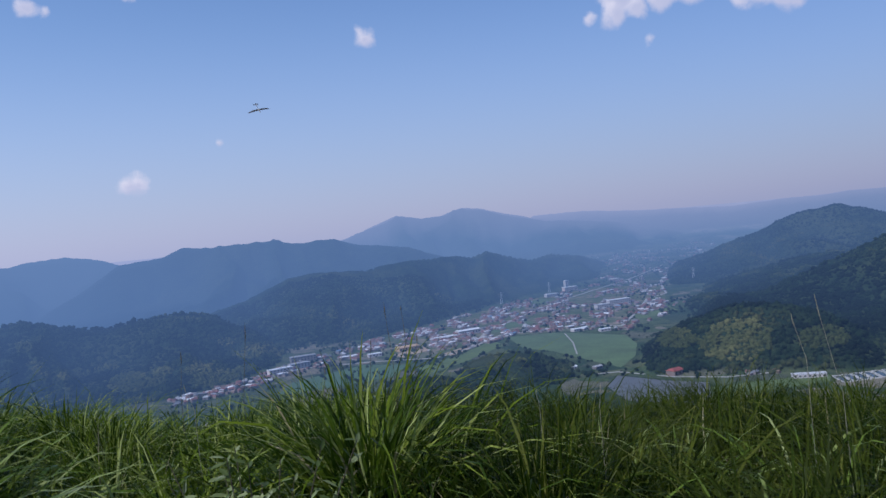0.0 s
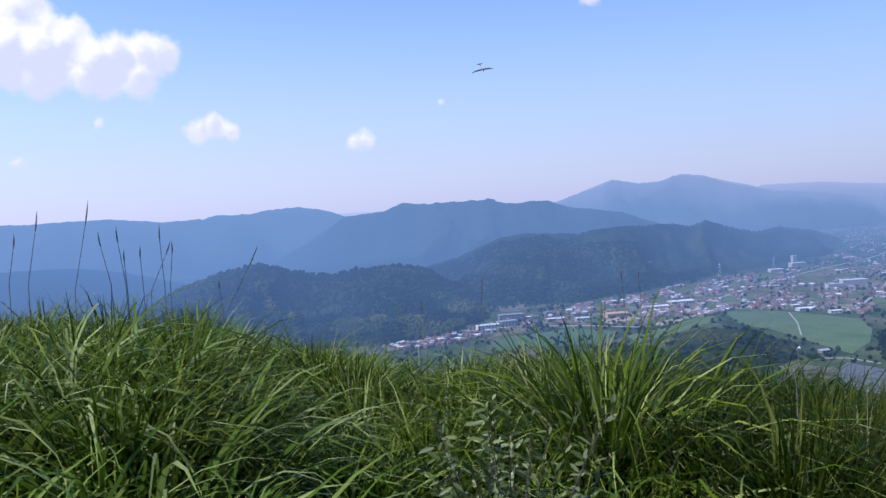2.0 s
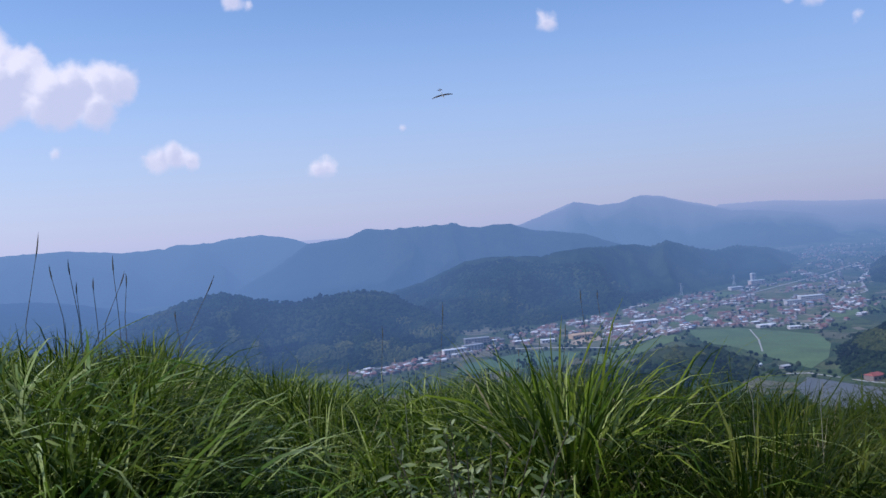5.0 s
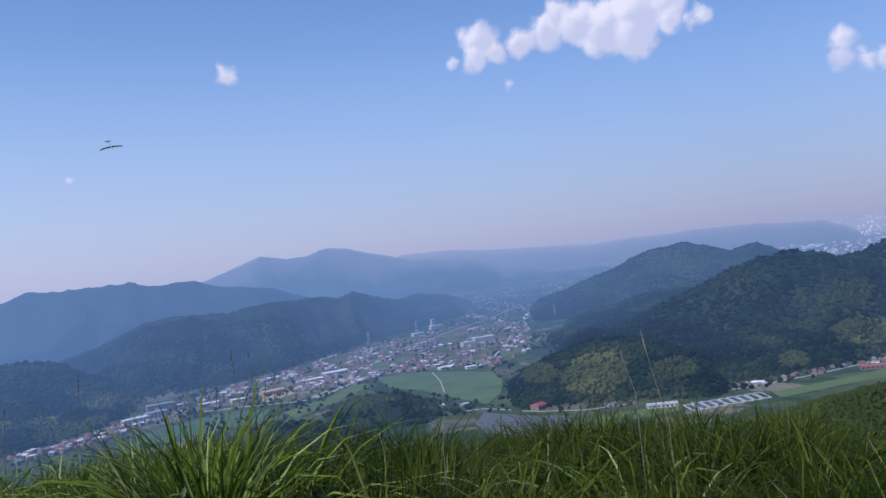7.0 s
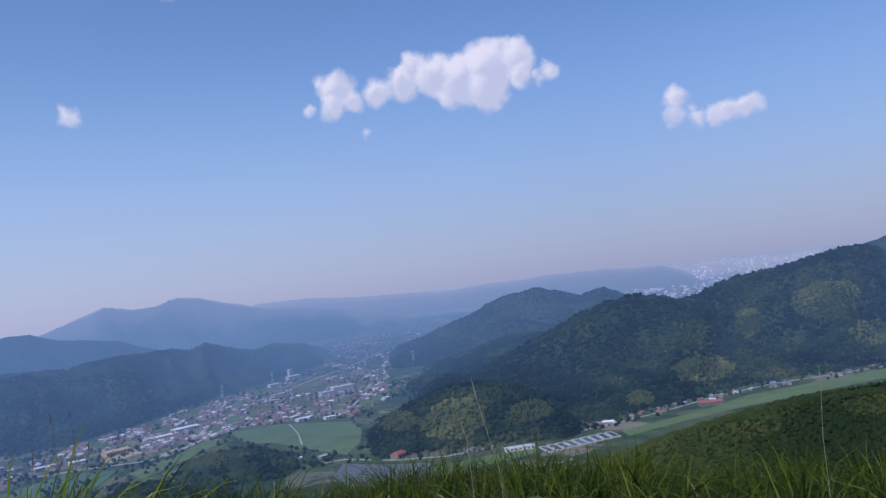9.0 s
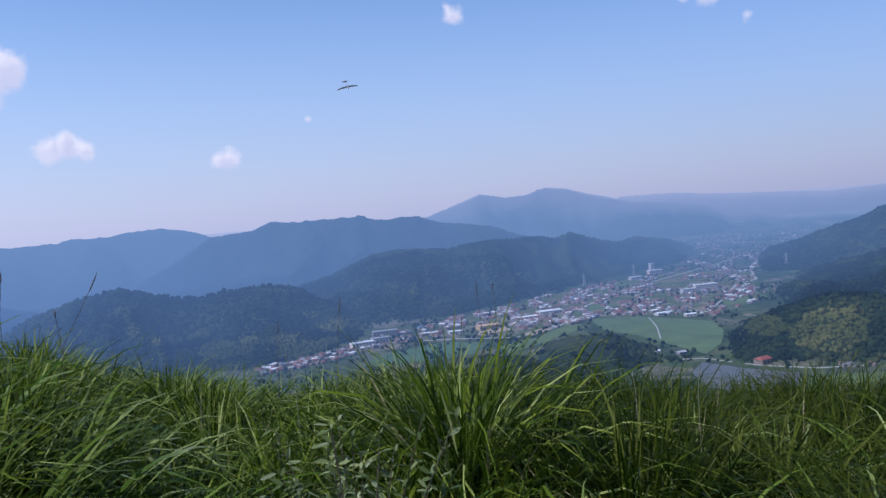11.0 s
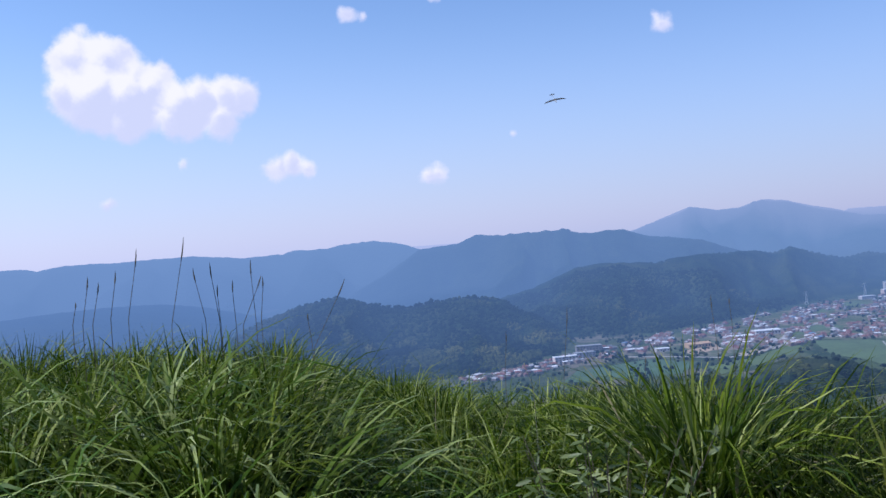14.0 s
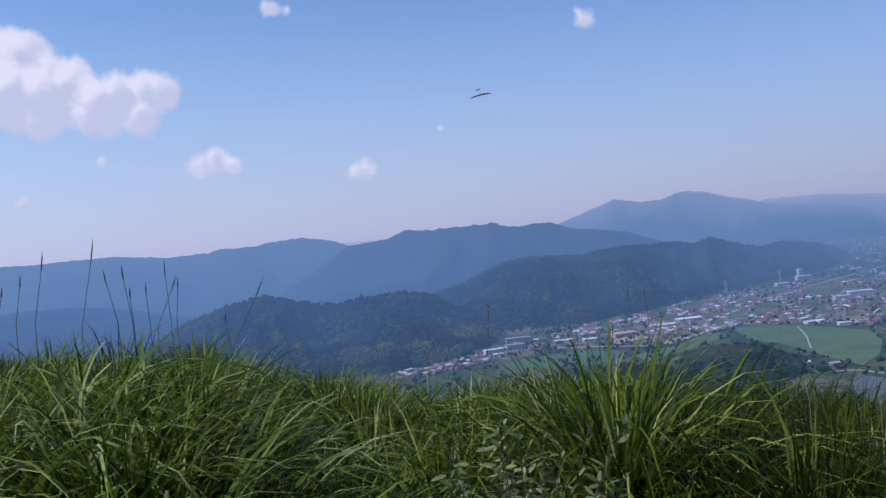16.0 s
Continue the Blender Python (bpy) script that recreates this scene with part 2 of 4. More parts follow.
LAND = land_material()
CROWN = crown_material("tree_crowns", [(0.24, (0.004, 0.011, 0.006)), (0.42, (0.011, 0.025, 0.010)), (0.56, (0.030, 0.048, 0.017)), (0.74, (0.085, 0.09, 0.03))])
BAMBOO = crown_material("bamboo_crowns", [(0.3, (0.055, 0.07, 0.022)), (0.5, (0.098, 0.108, 0.034)), (0.66, (0.15, 0.15, 0.052))])
SCRUB = crown_material("scrub_crowns", [(0.24, (0.012, 0.024, 0.008)), (0.42, (0.031, 0.046, 0.014)), (0.56, (0.06, 0.07, 0.022)), (0.72, (0.12, 0.113, 0.04))], lumpy=0.25)
# One grass in two copies: sunlight painted into the upper, shade into the lower.
SUNLIT_TONE_GRASS = blade_material("sunlit_tone_blades", [(0.22, (0.006, 0.018, 0.001)), (0.4, (0.027, 0.054, 0.002)), (0.55, (0.075, 0.115, 0.004)), (0.7, (0.16, 0.20, 0.02)), (0.84, (0.33, 0.37, 0.12))], 0.42, 0.27, 0.05)
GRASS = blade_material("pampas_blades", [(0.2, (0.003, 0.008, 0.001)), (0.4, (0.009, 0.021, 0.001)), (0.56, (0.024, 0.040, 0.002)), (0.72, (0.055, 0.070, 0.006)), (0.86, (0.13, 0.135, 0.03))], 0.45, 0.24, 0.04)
# Broad leaves, with sunlight and pale sheen painted into their colour ramp.
BROAD_LIT_GRASS = blade_material("broad_lit_blades", [(0.2, (0.04, 0.088, 0.006)), (0.4, (0.085, 0.15, 0.012)), (0.58, (0.15, 0.215, 0.032)), (0.74, (0.24, 0.295, 0.085)), (0.86, (0.40, 0.44, 0.17))], 0.38, 0.3, 0.12)
DRY = blade_material("dry_blades", [(0.3, (0.16, 0.13, 0.06)), (0.7, (0.33, 0.28, 0.16))], 0.6, 0.2)
SHRUB_LEAF = blade_material("shrub_leaf", [(0.25, (0.05, 0.075, 0.018)), (0.5, (0.11, 0.145, 0.045)), (0.75, (0.24, 0.27, 0.12))], 0.42, 0.25, 0.2)
STEM = plain("stem_brown", (0.07, 0.055, 0.035), 0.8, 0.3, 20)
STALK = plain("stalk_dark", (0.07, 0.06, 0.035), 0.8, 0.3, 20)
STALK_PALE = plain("stalk_pale", (0.2, 0.19, 0.13), 0.8, 0.2, 20)

# ================= land =================
def lattice(ix, iy, seed):
    h = (ix.astype(np.int64) * 374761393 + iy.astype(np.int64) * 668265263 + seed * 974634777) & 0x7FFFFFFF
    h = ((h ^ (h >> 13)) * 1274126177) & 0x7FFFFFFF
    return ((h ^ (h >> 16)) & 0xFFFF) / 65535.0


def vnoise(x, y, seed=0):
    ix, iy = np.floor(x), np.floor(y)
    fx, fy = x - ix, y - iy
    fx, fy = fx * fx * (3 - 2 * fx), fy * fy * (3 - 2 * fy)
    a, b = lattice(ix, iy, seed), lattice(ix + 1, iy, seed)
    c, d = lattice(ix, iy + 1, seed), lattice(ix + 1, iy + 1, seed)
    return (a * (1 - fx) + b * fx) * (1 - fy) + (c * (1 - fx) + d * fx) * fy


def fbm(x, y, octaves=4, seed=0):
    v, amp, tot = 0, 1.0, 0
    for k in range(octaves):
        v = v + amp * vnoise(x * 2 ** k, y * 2 ** k, seed + k)
        tot += amp
        amp *= 0.5
    return v / tot


DROP = 250.0          # valley floor below the lens
R_FLAT, R_SPAN = 2600.0, 2200.0


def squeeze(d):
    """Distance as built: true up to 2.6 km, then drawn in, so that the plain's horizon is still inside the scene."""
    d = np.asarray(d, float)
    return np.where(d < R_FLAT, d, R_FLAT + R_SPAN * (1 - np.exp(-(np.maximum(d, R_FLAT) - R_FLAT) / R_SPAN)))


def unsqueeze(r):
    r = np.asarray(r, float)
    q = np.clip((r - R_FLAT) / R_SPAN, 0, 1 - 1e-6)
    return np.where(r < R_FLAT, r, R_FLAT - R_SPAN * np.log(1 - q))


def floor_z(r):
    return EYE_Z - DROP * np.asarray(r, float) / unsqueeze(r)


def floor_r(el):
    """Built distance at which the valley floor is seen so many degrees below the horizon."""
    return squeeze(DROP / np.tan(np.radians(-np.asarray(el, float))))


def spot(az, el):
    """Place on the valley floor in a direction from the lens."""
    r = float(floor_r(el))
    return Vector((math.sin(radians(az)) * r, math.cos(radians(az)) * r, float(floor_z(r))))


# Ridges: crest as (compass degrees, degrees over the horizon) from the lens, the crest's distance (or how far behind the foot),
# the foot's distance (or its degrees below the horizon), the slope's bulge, and how deep its gullies are.
RIDGES = {
    "far_mountain": ([(-1.43, -1.79), (3.06, -0.56), (4.45, -0.05), (6.66, 0.75), (8.4, 0.37), (9.78, 0.45), (11.19, 0.85), (12.56, 0.73), (13.9, 0.27), (16.97, -0.49), (20.05, -0.86), (23.81, -1.47), (27.45, -2.4), (29.21, -3.09)], 4600, 3900, 0.9, 0.6),
    "horizon_range": ([(16.14, -0.19), (19.48, -0.18), (22.88, -0.47), (26.36, -0.61), (29.09, -0.77), (32.27, -0.59), (34.65, -0.58), (36.24, -0.47), (40.14, -0.5), (42.04, -0.66), (43.95, -0.68), (45.38, -1.17), (46.77, -1.92)], 4780, 4450, 0.9, 0.05),
    "left_range": ([(-37.22, -0.08), (-36.31, -0.28), (-34.72, -0.05), (-31.45, -0.13), (-29.4, -0.07), (-26.94, -0.08), (-25.15, -0.26), (-23.71, -0.47), (-21.1, -0.41), (-20.32, -0.17), (-18.42, -0.27), (-16.86, -0.03), (-14.91, 0.07), (-12.98, -0.26), (-11.77, -0.73), (-9.98, -1.92), (-8.53, -3.23)], 4100, 3300, 0.8, 0.75),
    "long_ridge": ([(-18.01, -4.27), (-15.57, -2.96), (-13.93, -2.14), (-11.77, -0.73), (-9.07, -0.5), (-7.76, 0.01), (-5.88, -0.16), (-4.32, -0.18), (-3.14, -0.17), (-1.77, -0.1), (-0.44, -0.42), (1.09, -0.44), (2.32, -0.35), (3.7, -0.9), (5.55, -1.14), (6.99, -1.39), (8.74, -2.06), (10.46, -2.69)], 3400, 2850, 0.8, 0.8),
    "left_foothill": ([(-37.46, -3.16), (-35.59, -3.06), (-32.68, -2.99), (-29.3, -3.11), (-26.52, -3.54), (-22.95, -4.51), (-20.38, -5.18)], 2900, 2200, 0.8, 0.45),
    "pylon_ridge": ([(-9.5, -5.4), (-7.0, -4.7), (-5.5, -4.25), (-4.0, -3.85), (-2.6, -3.3), (-1.1, -2.68), (0.5, -2.5), (2.6, -2.6), (4.2, -2.72), (5.79, -2.58), (8.16, -2.44), (10.52, -2.45), (11.69, -2.62), (12.7, -2.35), (14.05, -2.73), (15.59, -3.17), (17.17, -2.9), (19.09, -3.2), (20.22, -3.6), (21.34, -4.07), (22.04, -4.89)], "+550", [(-6.36, -7.7), (3.8, -7.63), (7.77, -7.12), (11.78, -6.28), (15.78, -5.62), (19.74, -4.93), (22.05, -4.78)], 0.75, 0.75),
    "near_hill": ([(-26.04, -6.39), (-22.98, -4.88), (-20.28, -4.04), (-18.72, -3.7), (-17.56, -3.58), (-15.68, -4.2), (-12.99, -4.66), (-11, -4.38), (-8.62, -4.24), (-6.28, -4.52), (-4.8, -5.51), (-2.93, -6.44), (-1.07, -7.35), (0.75, -8.43)], 1950, [(-20.75, -9.3), (-13.08, -9.98), (-9.15, -9.97), (-5.15, -9.34), (-1.18, -8.49)], 0.75, 0.8),
    "valley_hill": ([(25.54, -4.09), (27.56, -3.59), (29.2, -3.02), (30.85, -2.45), (32.11, -1.83), (33.74, -1.45), (35.55, -1.2), (37.24, -1.77), (38.37, -2.07), (39.98, -1.65), (41.07, -2.17), (42.1, -3.07)], 3000, 2450, 0.8, 0.65),
    "right_mountain": ([(27.56, -6.68), (30.74, -6.33), (33.65, -5.15), (35.74, -4.24), (37.81, -3.33), (39.85, -2.61), (41.83, -2.27), (43.33, -2.45), (44.77, -2.93), (45.91, -2.76), (47.49, -2.01), (49.35, -1.67), (51.15, -1.52), (52.6, -1.15), (54.71, -0.7), (56.38, -0.63), (57.95, -1.06), (60.06, -1.17)], "+600", [(21.6, -11.07), (24.96, -11.77), (27.68, -11.79), (30.87, -11.28), (34.85, -10.83), (38.75, -10.69), (42.64, -10.14), (46.46, -9.38), (50.14, -8.78), (53.62, -8.52), (56.97, -8.07), (59.16, -7.71)], 0.8, 0.7),
    "bamboo_knoll": ([(20.81, -11.3), (22.11, -10.04), (24.2, -8.68), (26.65, -7.7), (29.07, -7.08), (31.42, -7.19), (33.71, -7.67), (36.28, -8.92), (38.77, -10.51)], 1430, 1215, 0.6, 0.15),
    "lone_knoll": ([(25.44, -7.39), (26.05, -6.67), (26.99, -6.34), (27.9, -6.31), (28.78, -6.62), (29.82, -7.15), (30.69, -7.45)], 1990, 1900, 0.5, 0.1),
    "middle_woods": ([(22.8, -7.6), (24.4, -7.0), (26.0, -6.2), (28.0, -5.5), (30.0, -5.0), (32.5, -4.4), (35.0, -4.0), (37.0, -4.4)], 2380, [(23.6, -7.6), (26.0, -7.9), (30.0, -7.9), (37.0, -7.6)], 0.5, 0.5),
    "right_peak": ([(55.37, -0.78), (56.05, -0.69), (57.06, -0.47), (58.08, -0.08), (59.07, 0.24), (60.28, 0.41)], 2800, 2300, 0.8, 0.2),
    "field_knoll": ([(9.02, -10.91), (9.86, -10.4), (11.1, -9.73), (12.72, -9.36), (14.3, -9.32), (15.45, -9.67), (17.38, -10.19), (18.9, -10.66), (19.63, -11.19)], 1330, 1180, 0.6, 0.1),
    "wooded_knoll": ([(5.04, -11.29), (7.09, -10.42), (9.05, -10.6), (11.35, -11.48), (13.69, -11.85), (17.21, -12.27), (19.11, -12.83)], 1160, 1000, 0.6, 0.1),
    "near_spur": ([(34.52, -14), (38.56, -12.9), (40.5, -12.5), (42.46, -11.8), (46.26, -10.82), (49.24, -10.15), (51.05, -9.75), (53.5, -9.4), (56.19, -9.06), (59.09, -8.22)], 430, 170, 0.8, 0.12),
}


def ridge_height(x, y, az, r, spec, seed):
    crest, rc, foot, bulge, gully = spec
    ca, ce = np.array(crest).T
    el = np.interp(az, ca, ce)
    fall = OPEN.get(seed, (0.8, 0.8))
    el = el - fall[0] * np.maximum(0, ca[0] - az) - fall[1] * np.maximum(0, az - ca[-1])
    el = np.maximum(el, -40)
    if isinstance(foot, list):
        fa, fe = np.array(foot).T
        rf = floor_r(np.interp(az, fa, fe))
    else:
        rf = np.full_like(az, float(foot))
    rc = rf + float(rc) if isinstance(rc, str) else np.full_like(az, float(rc))
    rc = np.minimum(rc, 4790)
    zc = EYE_Z + rc * np.tan(np.radians(el))
    zc = zc - np.where(rc < 700, 2.5, np.where(rc < 2450, 5.0, 0.0))     # the trees stand on top
    zf = floor_z(rf)
    t = np.clip((r - rf) / (rc * 0.985 - rf), 0, 1)
    # spurs and gullies run down from the crest to the foot
    wave = np.clip(0.45 * (rc - rf), 130, 360)
    across = np.radians(az) * rc + 160 * (fbm(x / 260, y / 260, 2, 40 + seed) - 0.5)
    rid = 1 - np.abs(2 * fbm(across / wave + 7 * seed, r / (3.2 * wave), 4, seed) - 1)
    z = zf + (zc - zf) * t ** bulge * (1 - np.clip(gully * 4.2 * (1 - 0.93 * t) * (1 - rid), 0, 0.68))
    z = np.where(r > rc * 1.01, zc - (r - rc * 1.01) * 0.3, z)
    fray = (fbm(x / 22, y / 22, 3, 90 + seed) - 0.5) * np.minimum(rc, 3500) * 0.0022
    z = z + fray * t
    return np.where((r < rf) | (zc < zf), -1e4, z)


# ridges that go on out of sight: how fast they fall beyond their ends, in degrees per degree
GOES_ON = {"left_range": (0.01, 0.8), "left_foothill": (0.02, 0.8), "right_mountain": (0.8, 0.02), "right_peak": (0.8, 0.01), "near_spur": (0.8, 0.05)}
OPEN = {number: GOES_ON[name] for number, name in enumerate(RIDGES) if name in GOES_ON}

# the grass's outline over the near ground, as (compass degrees, degrees over the horizon)
BROW = [(-60, 0.2), (-40, -0.1), (-37, -0.4), (-32, -1.6), (-23, -3.1), (-20.0, -5.9), (-11, -8.4), (-6, -9.7), (3, -9.8), (10, -11.0), (19, -11.6),
        (27, -11.6), (32, -11.5), (39, -12.1), (44, -12.9), (50, -13.1), (60, -13.2), (80, -12)]


def near_ground(az, r):
    """Height of the hill's own soil within 40 m."""
    ba, be = np.array(BROW).T
    brow = np.interp(az, ba, be)
    sight = EYE_Z + r * np.tan(np.radians(brow)) - 0.72
    base = 0.10 + 0.42 * np.interp(az, (-21, -16), (1, 0)) * np.clip((r - 2.2) / 1.6, 0, 1) - 0.03 * r
    k = 6.0
    z = -np.log(np.exp(-k * sight) + np.exp(-k * np.clip(base, -3, 3))) / k
    return z - 0.035 * np.maximum(0, r - 6.0) ** 1.7


def land_height(az, r):
    x, y = np.sin(np.radians(az)) * r, np.cos(np.radians(az)) * r
    rn = np.minimum(r, 40)
    z40 = near_ground(az, rn)
    away = np.clip((r - 40) / 700.0, 0, 1)
    home = z40 * (1 - away) + (EYE_Z - DROP) * away
    behind = np.clip((np.abs(az) - 85) / 40, 0, 1)
    home = np.where(r < 740, home, -1e4)
    home = home * (1 - behind) + behind * (0.1 + np.minimum(r, 900) * 0.12 - np.maximum(r - 900, 0) * 0.2)
    ground = floor_z(np.maximum(r, 1))
    z = np.where(r < 740, home, np.maximum(ground, home))
    wood = np.where(r < 740, 1.0, 0.0)
    for i, spec in enumerate(RIDGES.values()):
        h = ridge_height(x, y, az, r, spec, i)
        up = (h > z) & (r > 150)
        z = np.where(up, h, z)
        wood = np.where(up & (h > ground + 2), 1.0, wood)
    return z, wood


def mesh_from(name, verts, faces, loops=4):
    me = bpy.data.meshes.new(name)
    verts, faces = np.asarray(verts, np.float32), np.asarray(faces, np.int32)
    me.vertices.add(len(verts))
    me.vertices.foreach_set("co", verts.ravel())
    me.loops.add(faces.size)
    me.loops.foreach_set("vertex_index", faces.ravel())
    me.polygons.add(len(faces))
    me.polygons.foreach_set("loop_start", np.arange(0, faces.size, loops, dtype=np.int32))
    me.update(calc_edges=True)
    return me


def smooth(me):
    me.polygons.foreach_set("use_smooth", np.ones(len(me.polygons), bool))
    return me


def build_land():
    az = np.concatenate([np.arange(-180, -50, 2.5), np.arange(-50, 72, 0.1), np.arange(72, 180, 2.5)])
    r = np.concatenate([np.array([0.01, 0.1, 0.25]), np.geomspace(0.4, 40, 46)[:-1], np.geomspace(40, 160, 24)[:-1], np.arange(160, 480, 5), np.geomspace(480, 900, 20)[:-1], np.arange(900, 2400, 13), np.arange(2400, 4760, 24),
                        np.linspace(4760, 4799.9, 10)])
    A, R = np.meshgrid(az, r)
    z, wood = land_height(A, R)
    x, y = np.sin(np.radians(A)) * R, np.cos(np.radians(A)) * R
    v = np.stack([x, y, z], -1).reshape(-1, 3)
    n, m = len(r), len(az)
    i, j = np.meshgrid(np.arange(n - 1), np.arange(m), indexing="ij")
    k = (j + 1) % m
    f = np.stack([i * m + j, i * m + k, (i + 1) * m + k, (i + 1) * m + j], -1).reshape(-1, 4)[:, ::-1]
    me = smooth(mesh_from("ground", v, f))
    for key, val in (("wood", wood), ("near", np.clip((70 - R) / 30, 0, 1))):
        me.attributes.new(key, "FLOAT", "POINT").data.foreach_set("value", val.ravel().astype(np.float32))
    me.materials.append(LAND)
    ob = tagged(new("ground", me), "wooded hills and a flat farmed valley under summer haze", "land", kind="structure")
    return ob


build_land()


# ================= grass on the brow of the hill =================
rng = np.random.default_rng(5)


def blades(base, length, tilt, curl, heading, width, segs=6):
    """Arching tapered leaves. base (n,3) and length in metres; tilt: lean at the root; curl: how far it bends over to the tip, both in radians."""
    n = len(base)
    t = np.linspace(0, 1, segs + 1)
    mid = (t[1:] + t[:-1]) / 2
    ang = tilt[:, None] + curl[:, None] * mid[None] ** 2.4
    zero = np.zeros((n, 1))
    out = np.concatenate([zero, np.cumsum(np.sin(ang), 1)], 1) * (length / segs)[:, None]
    up = np.concatenate([zero, np.cumsum(np.cos(ang), 1)], 1) * (length / segs)[:, None]
    turn = heading[:, None] + rng.normal(0, 0.25, n)[:, None] * t[None]
    c = np.stack([base[:, 0:1] + np.cos(turn) * out, base[:, 1:2] + np.sin(turn) * out, base[:, 2:3] + up], -1)
    w = width[:, None] * ((0.55 + 0.45 * np.sin(np.pi * np.minimum(t * 1.3, 1.0) * 0.5)) * (1 - t ** 3))[None] * 0.5 + 0.0004
    flat = heading + rng.normal(0, 0.4, n)
    side = np.stack([-np.sin(flat), np.cos(flat), rng.normal(0, 0.25, n)], -1)[:, None, :]
    v = np.stack([c - side * w[..., None], c + side * w[..., None]], 2).reshape(n, -1, 3)
    k = 2 * (segs + 1)
    q = np.arange(segs)
    quad = np.stack([2 * q, 2 * q + 1, 2 * q + 3, 2 * q + 2], -1)
    f = (np.arange(n)[:, None, None] * k + quad[None]).reshape(-1, 4)
    return v.reshape(-1, 3), f


def grass_object(name, args, mat, label, category, kind="stuff", segs=6):
    v, f = blades(*args, segs=segs)
    me = smooth(mesh_from(name, v, f))
    me.materials.append(mat)
    return tagged(new(name, me), label, category, kind=kind)


def soil(x, y):
    return near_ground(np.degrees(np.arctan2(x, y)), np.hypot(x, y))


def tussocks(count, az_range, r_range, per, height, power=1.0, broad=1.0, thin_out=True, loose=0.0):
    """Blades of many clumps scattered over a stretch of the brow; loose ones lean and droop more."""
    az = rng.uniform(*az_range, count)
    r = r_range[0] + (r_range[1] - r_range[0]) * rng.uniform(0, 1, count) ** power
    keep = ~((r < 3.3) & (az < 15)) & ~((r < 3.75) & (np.abs(az + 1) < 7))
    if thin_out:
        az, r = az[keep], r[keep]
    count = len(az)
    size = rng.uniform(0.78, 1.12, count)
    cx, cy = np.sin(np.radians(az)) * r, np.cos(np.radians(az)) * r
    idx = np.repeat(np.arange(count), per)
    n = len(idx)
    ang = rng.uniform(0, 2 * np.pi, n)
    spread = np.abs(rng.normal(0, 0.085, n))
    x, y = cx[idx] + np.cos(ang) * spread, cy[idx] + np.sin(ang) * spread
    straight = rng.uniform(0, 1, n) < 0.26 - loose
    curl = np.where(straight, rng.uniform(0.2, 0.8, n), rng.uniform(1.2, 3.2, n)) + loose
    length = height * size[idx] * (0.62 + 0.38 * rng.beta(3, 2, n)) * np.where(straight, 0.84, 1.0)
    heading = ang + rng.normal(0, 0.4, n)
    tilt = np.clip(np.abs(rng.normal(0.02, 0.08, n)) + spread * 1.2 + loose * 0.4, 0, 0.6)
    width = (0.006 + 0.016 * rng.beta(1.6, 3.0, n)) * broad
    return np.stack([x, y, soil(x, y) - 0.02], -1), length, tilt, curl, heading, width


# left and middle take the copy with sunlight painted in, the right the darker
grass_object("grass", tussocks(170, (-62, -17), (2.7, 8.0), 112, 1.0, 0.8, 1.15), SUNLIT_TONE_GRASS, "tall pampas grass on a hump of the brow, sunlight painted into its green", "grass")
grass_object("grass", tussocks(112, (-22, 4), (2.7, 8.0), 120, 1.05, 0.8, 1.0), SUNLIT_TONE_GRASS, "tall green pampas grass swaying over the brow of the hill", "grass")
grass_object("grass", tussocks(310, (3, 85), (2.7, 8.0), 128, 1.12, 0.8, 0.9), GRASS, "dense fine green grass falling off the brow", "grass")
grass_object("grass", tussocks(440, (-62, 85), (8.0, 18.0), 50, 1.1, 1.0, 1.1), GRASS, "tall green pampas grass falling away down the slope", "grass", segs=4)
# near broad leaves, brightened by the light painted into their colour
grass_object("grass", tussocks(130, (-58, -14), (2.0, 4.4), 26, 1.2, 1.0, 1.6, False, 0.26), BROAD_LIT_GRASS, "loose broad-leaved pampas grass close to the path", "grass", segs=10)
grass_object("grass", tussocks(46, (-22, 34), (2.7, 4.4), 24, 1.0, 1.0, 1.3, False, 0.2), BROAD_LIT_GRASS, "loose broad-leaved pampas grass between the tussocks", "grass", segs=9)
grass_object("grass", tussocks(20, (-15, 22), (2.4, 3.3), 22, 0.8, 1.0, 1.5, False, 0.26), BROAD_LIT_GRASS, "sparse broad-leaved grass in a gap", "grass", segs=10)


# ================= small makers =================
def part(name, bm, material, parent=None, label="", shade=False):
    """Links a bmesh as one mesh object under a thing or a part."""
    me = bpy.data.meshes.new(name)
    bm.to_mesh(me)
    bm.free()
    me.materials.append(material)
    if shade:
        smooth(me)
    ob = new(name, me)
    ob.parent = parent
    if label:
        ob["label"] = label
    return ob


def box_bm(sx, sy, sz, at=(0, 0, 0), turn=0.0, bevel=0.0):
    """A box standing on its base's centre."""
    bm = bmesh.new()
    bmesh.ops.create_cube(bm, size=1, matrix=Matrix.Translation(at) @ Matrix.Rotation(turn, 4, "Z") @ Matrix.Translation((0, 0, sz / 2)) @ Matrix.Diagonal((sx, sy, sz, 1)))
    if bevel:
        bmesh.ops.bevel(bm, geom=bm.edges[:], offset=bevel, segments=1, affect="EDGES")
    return bm


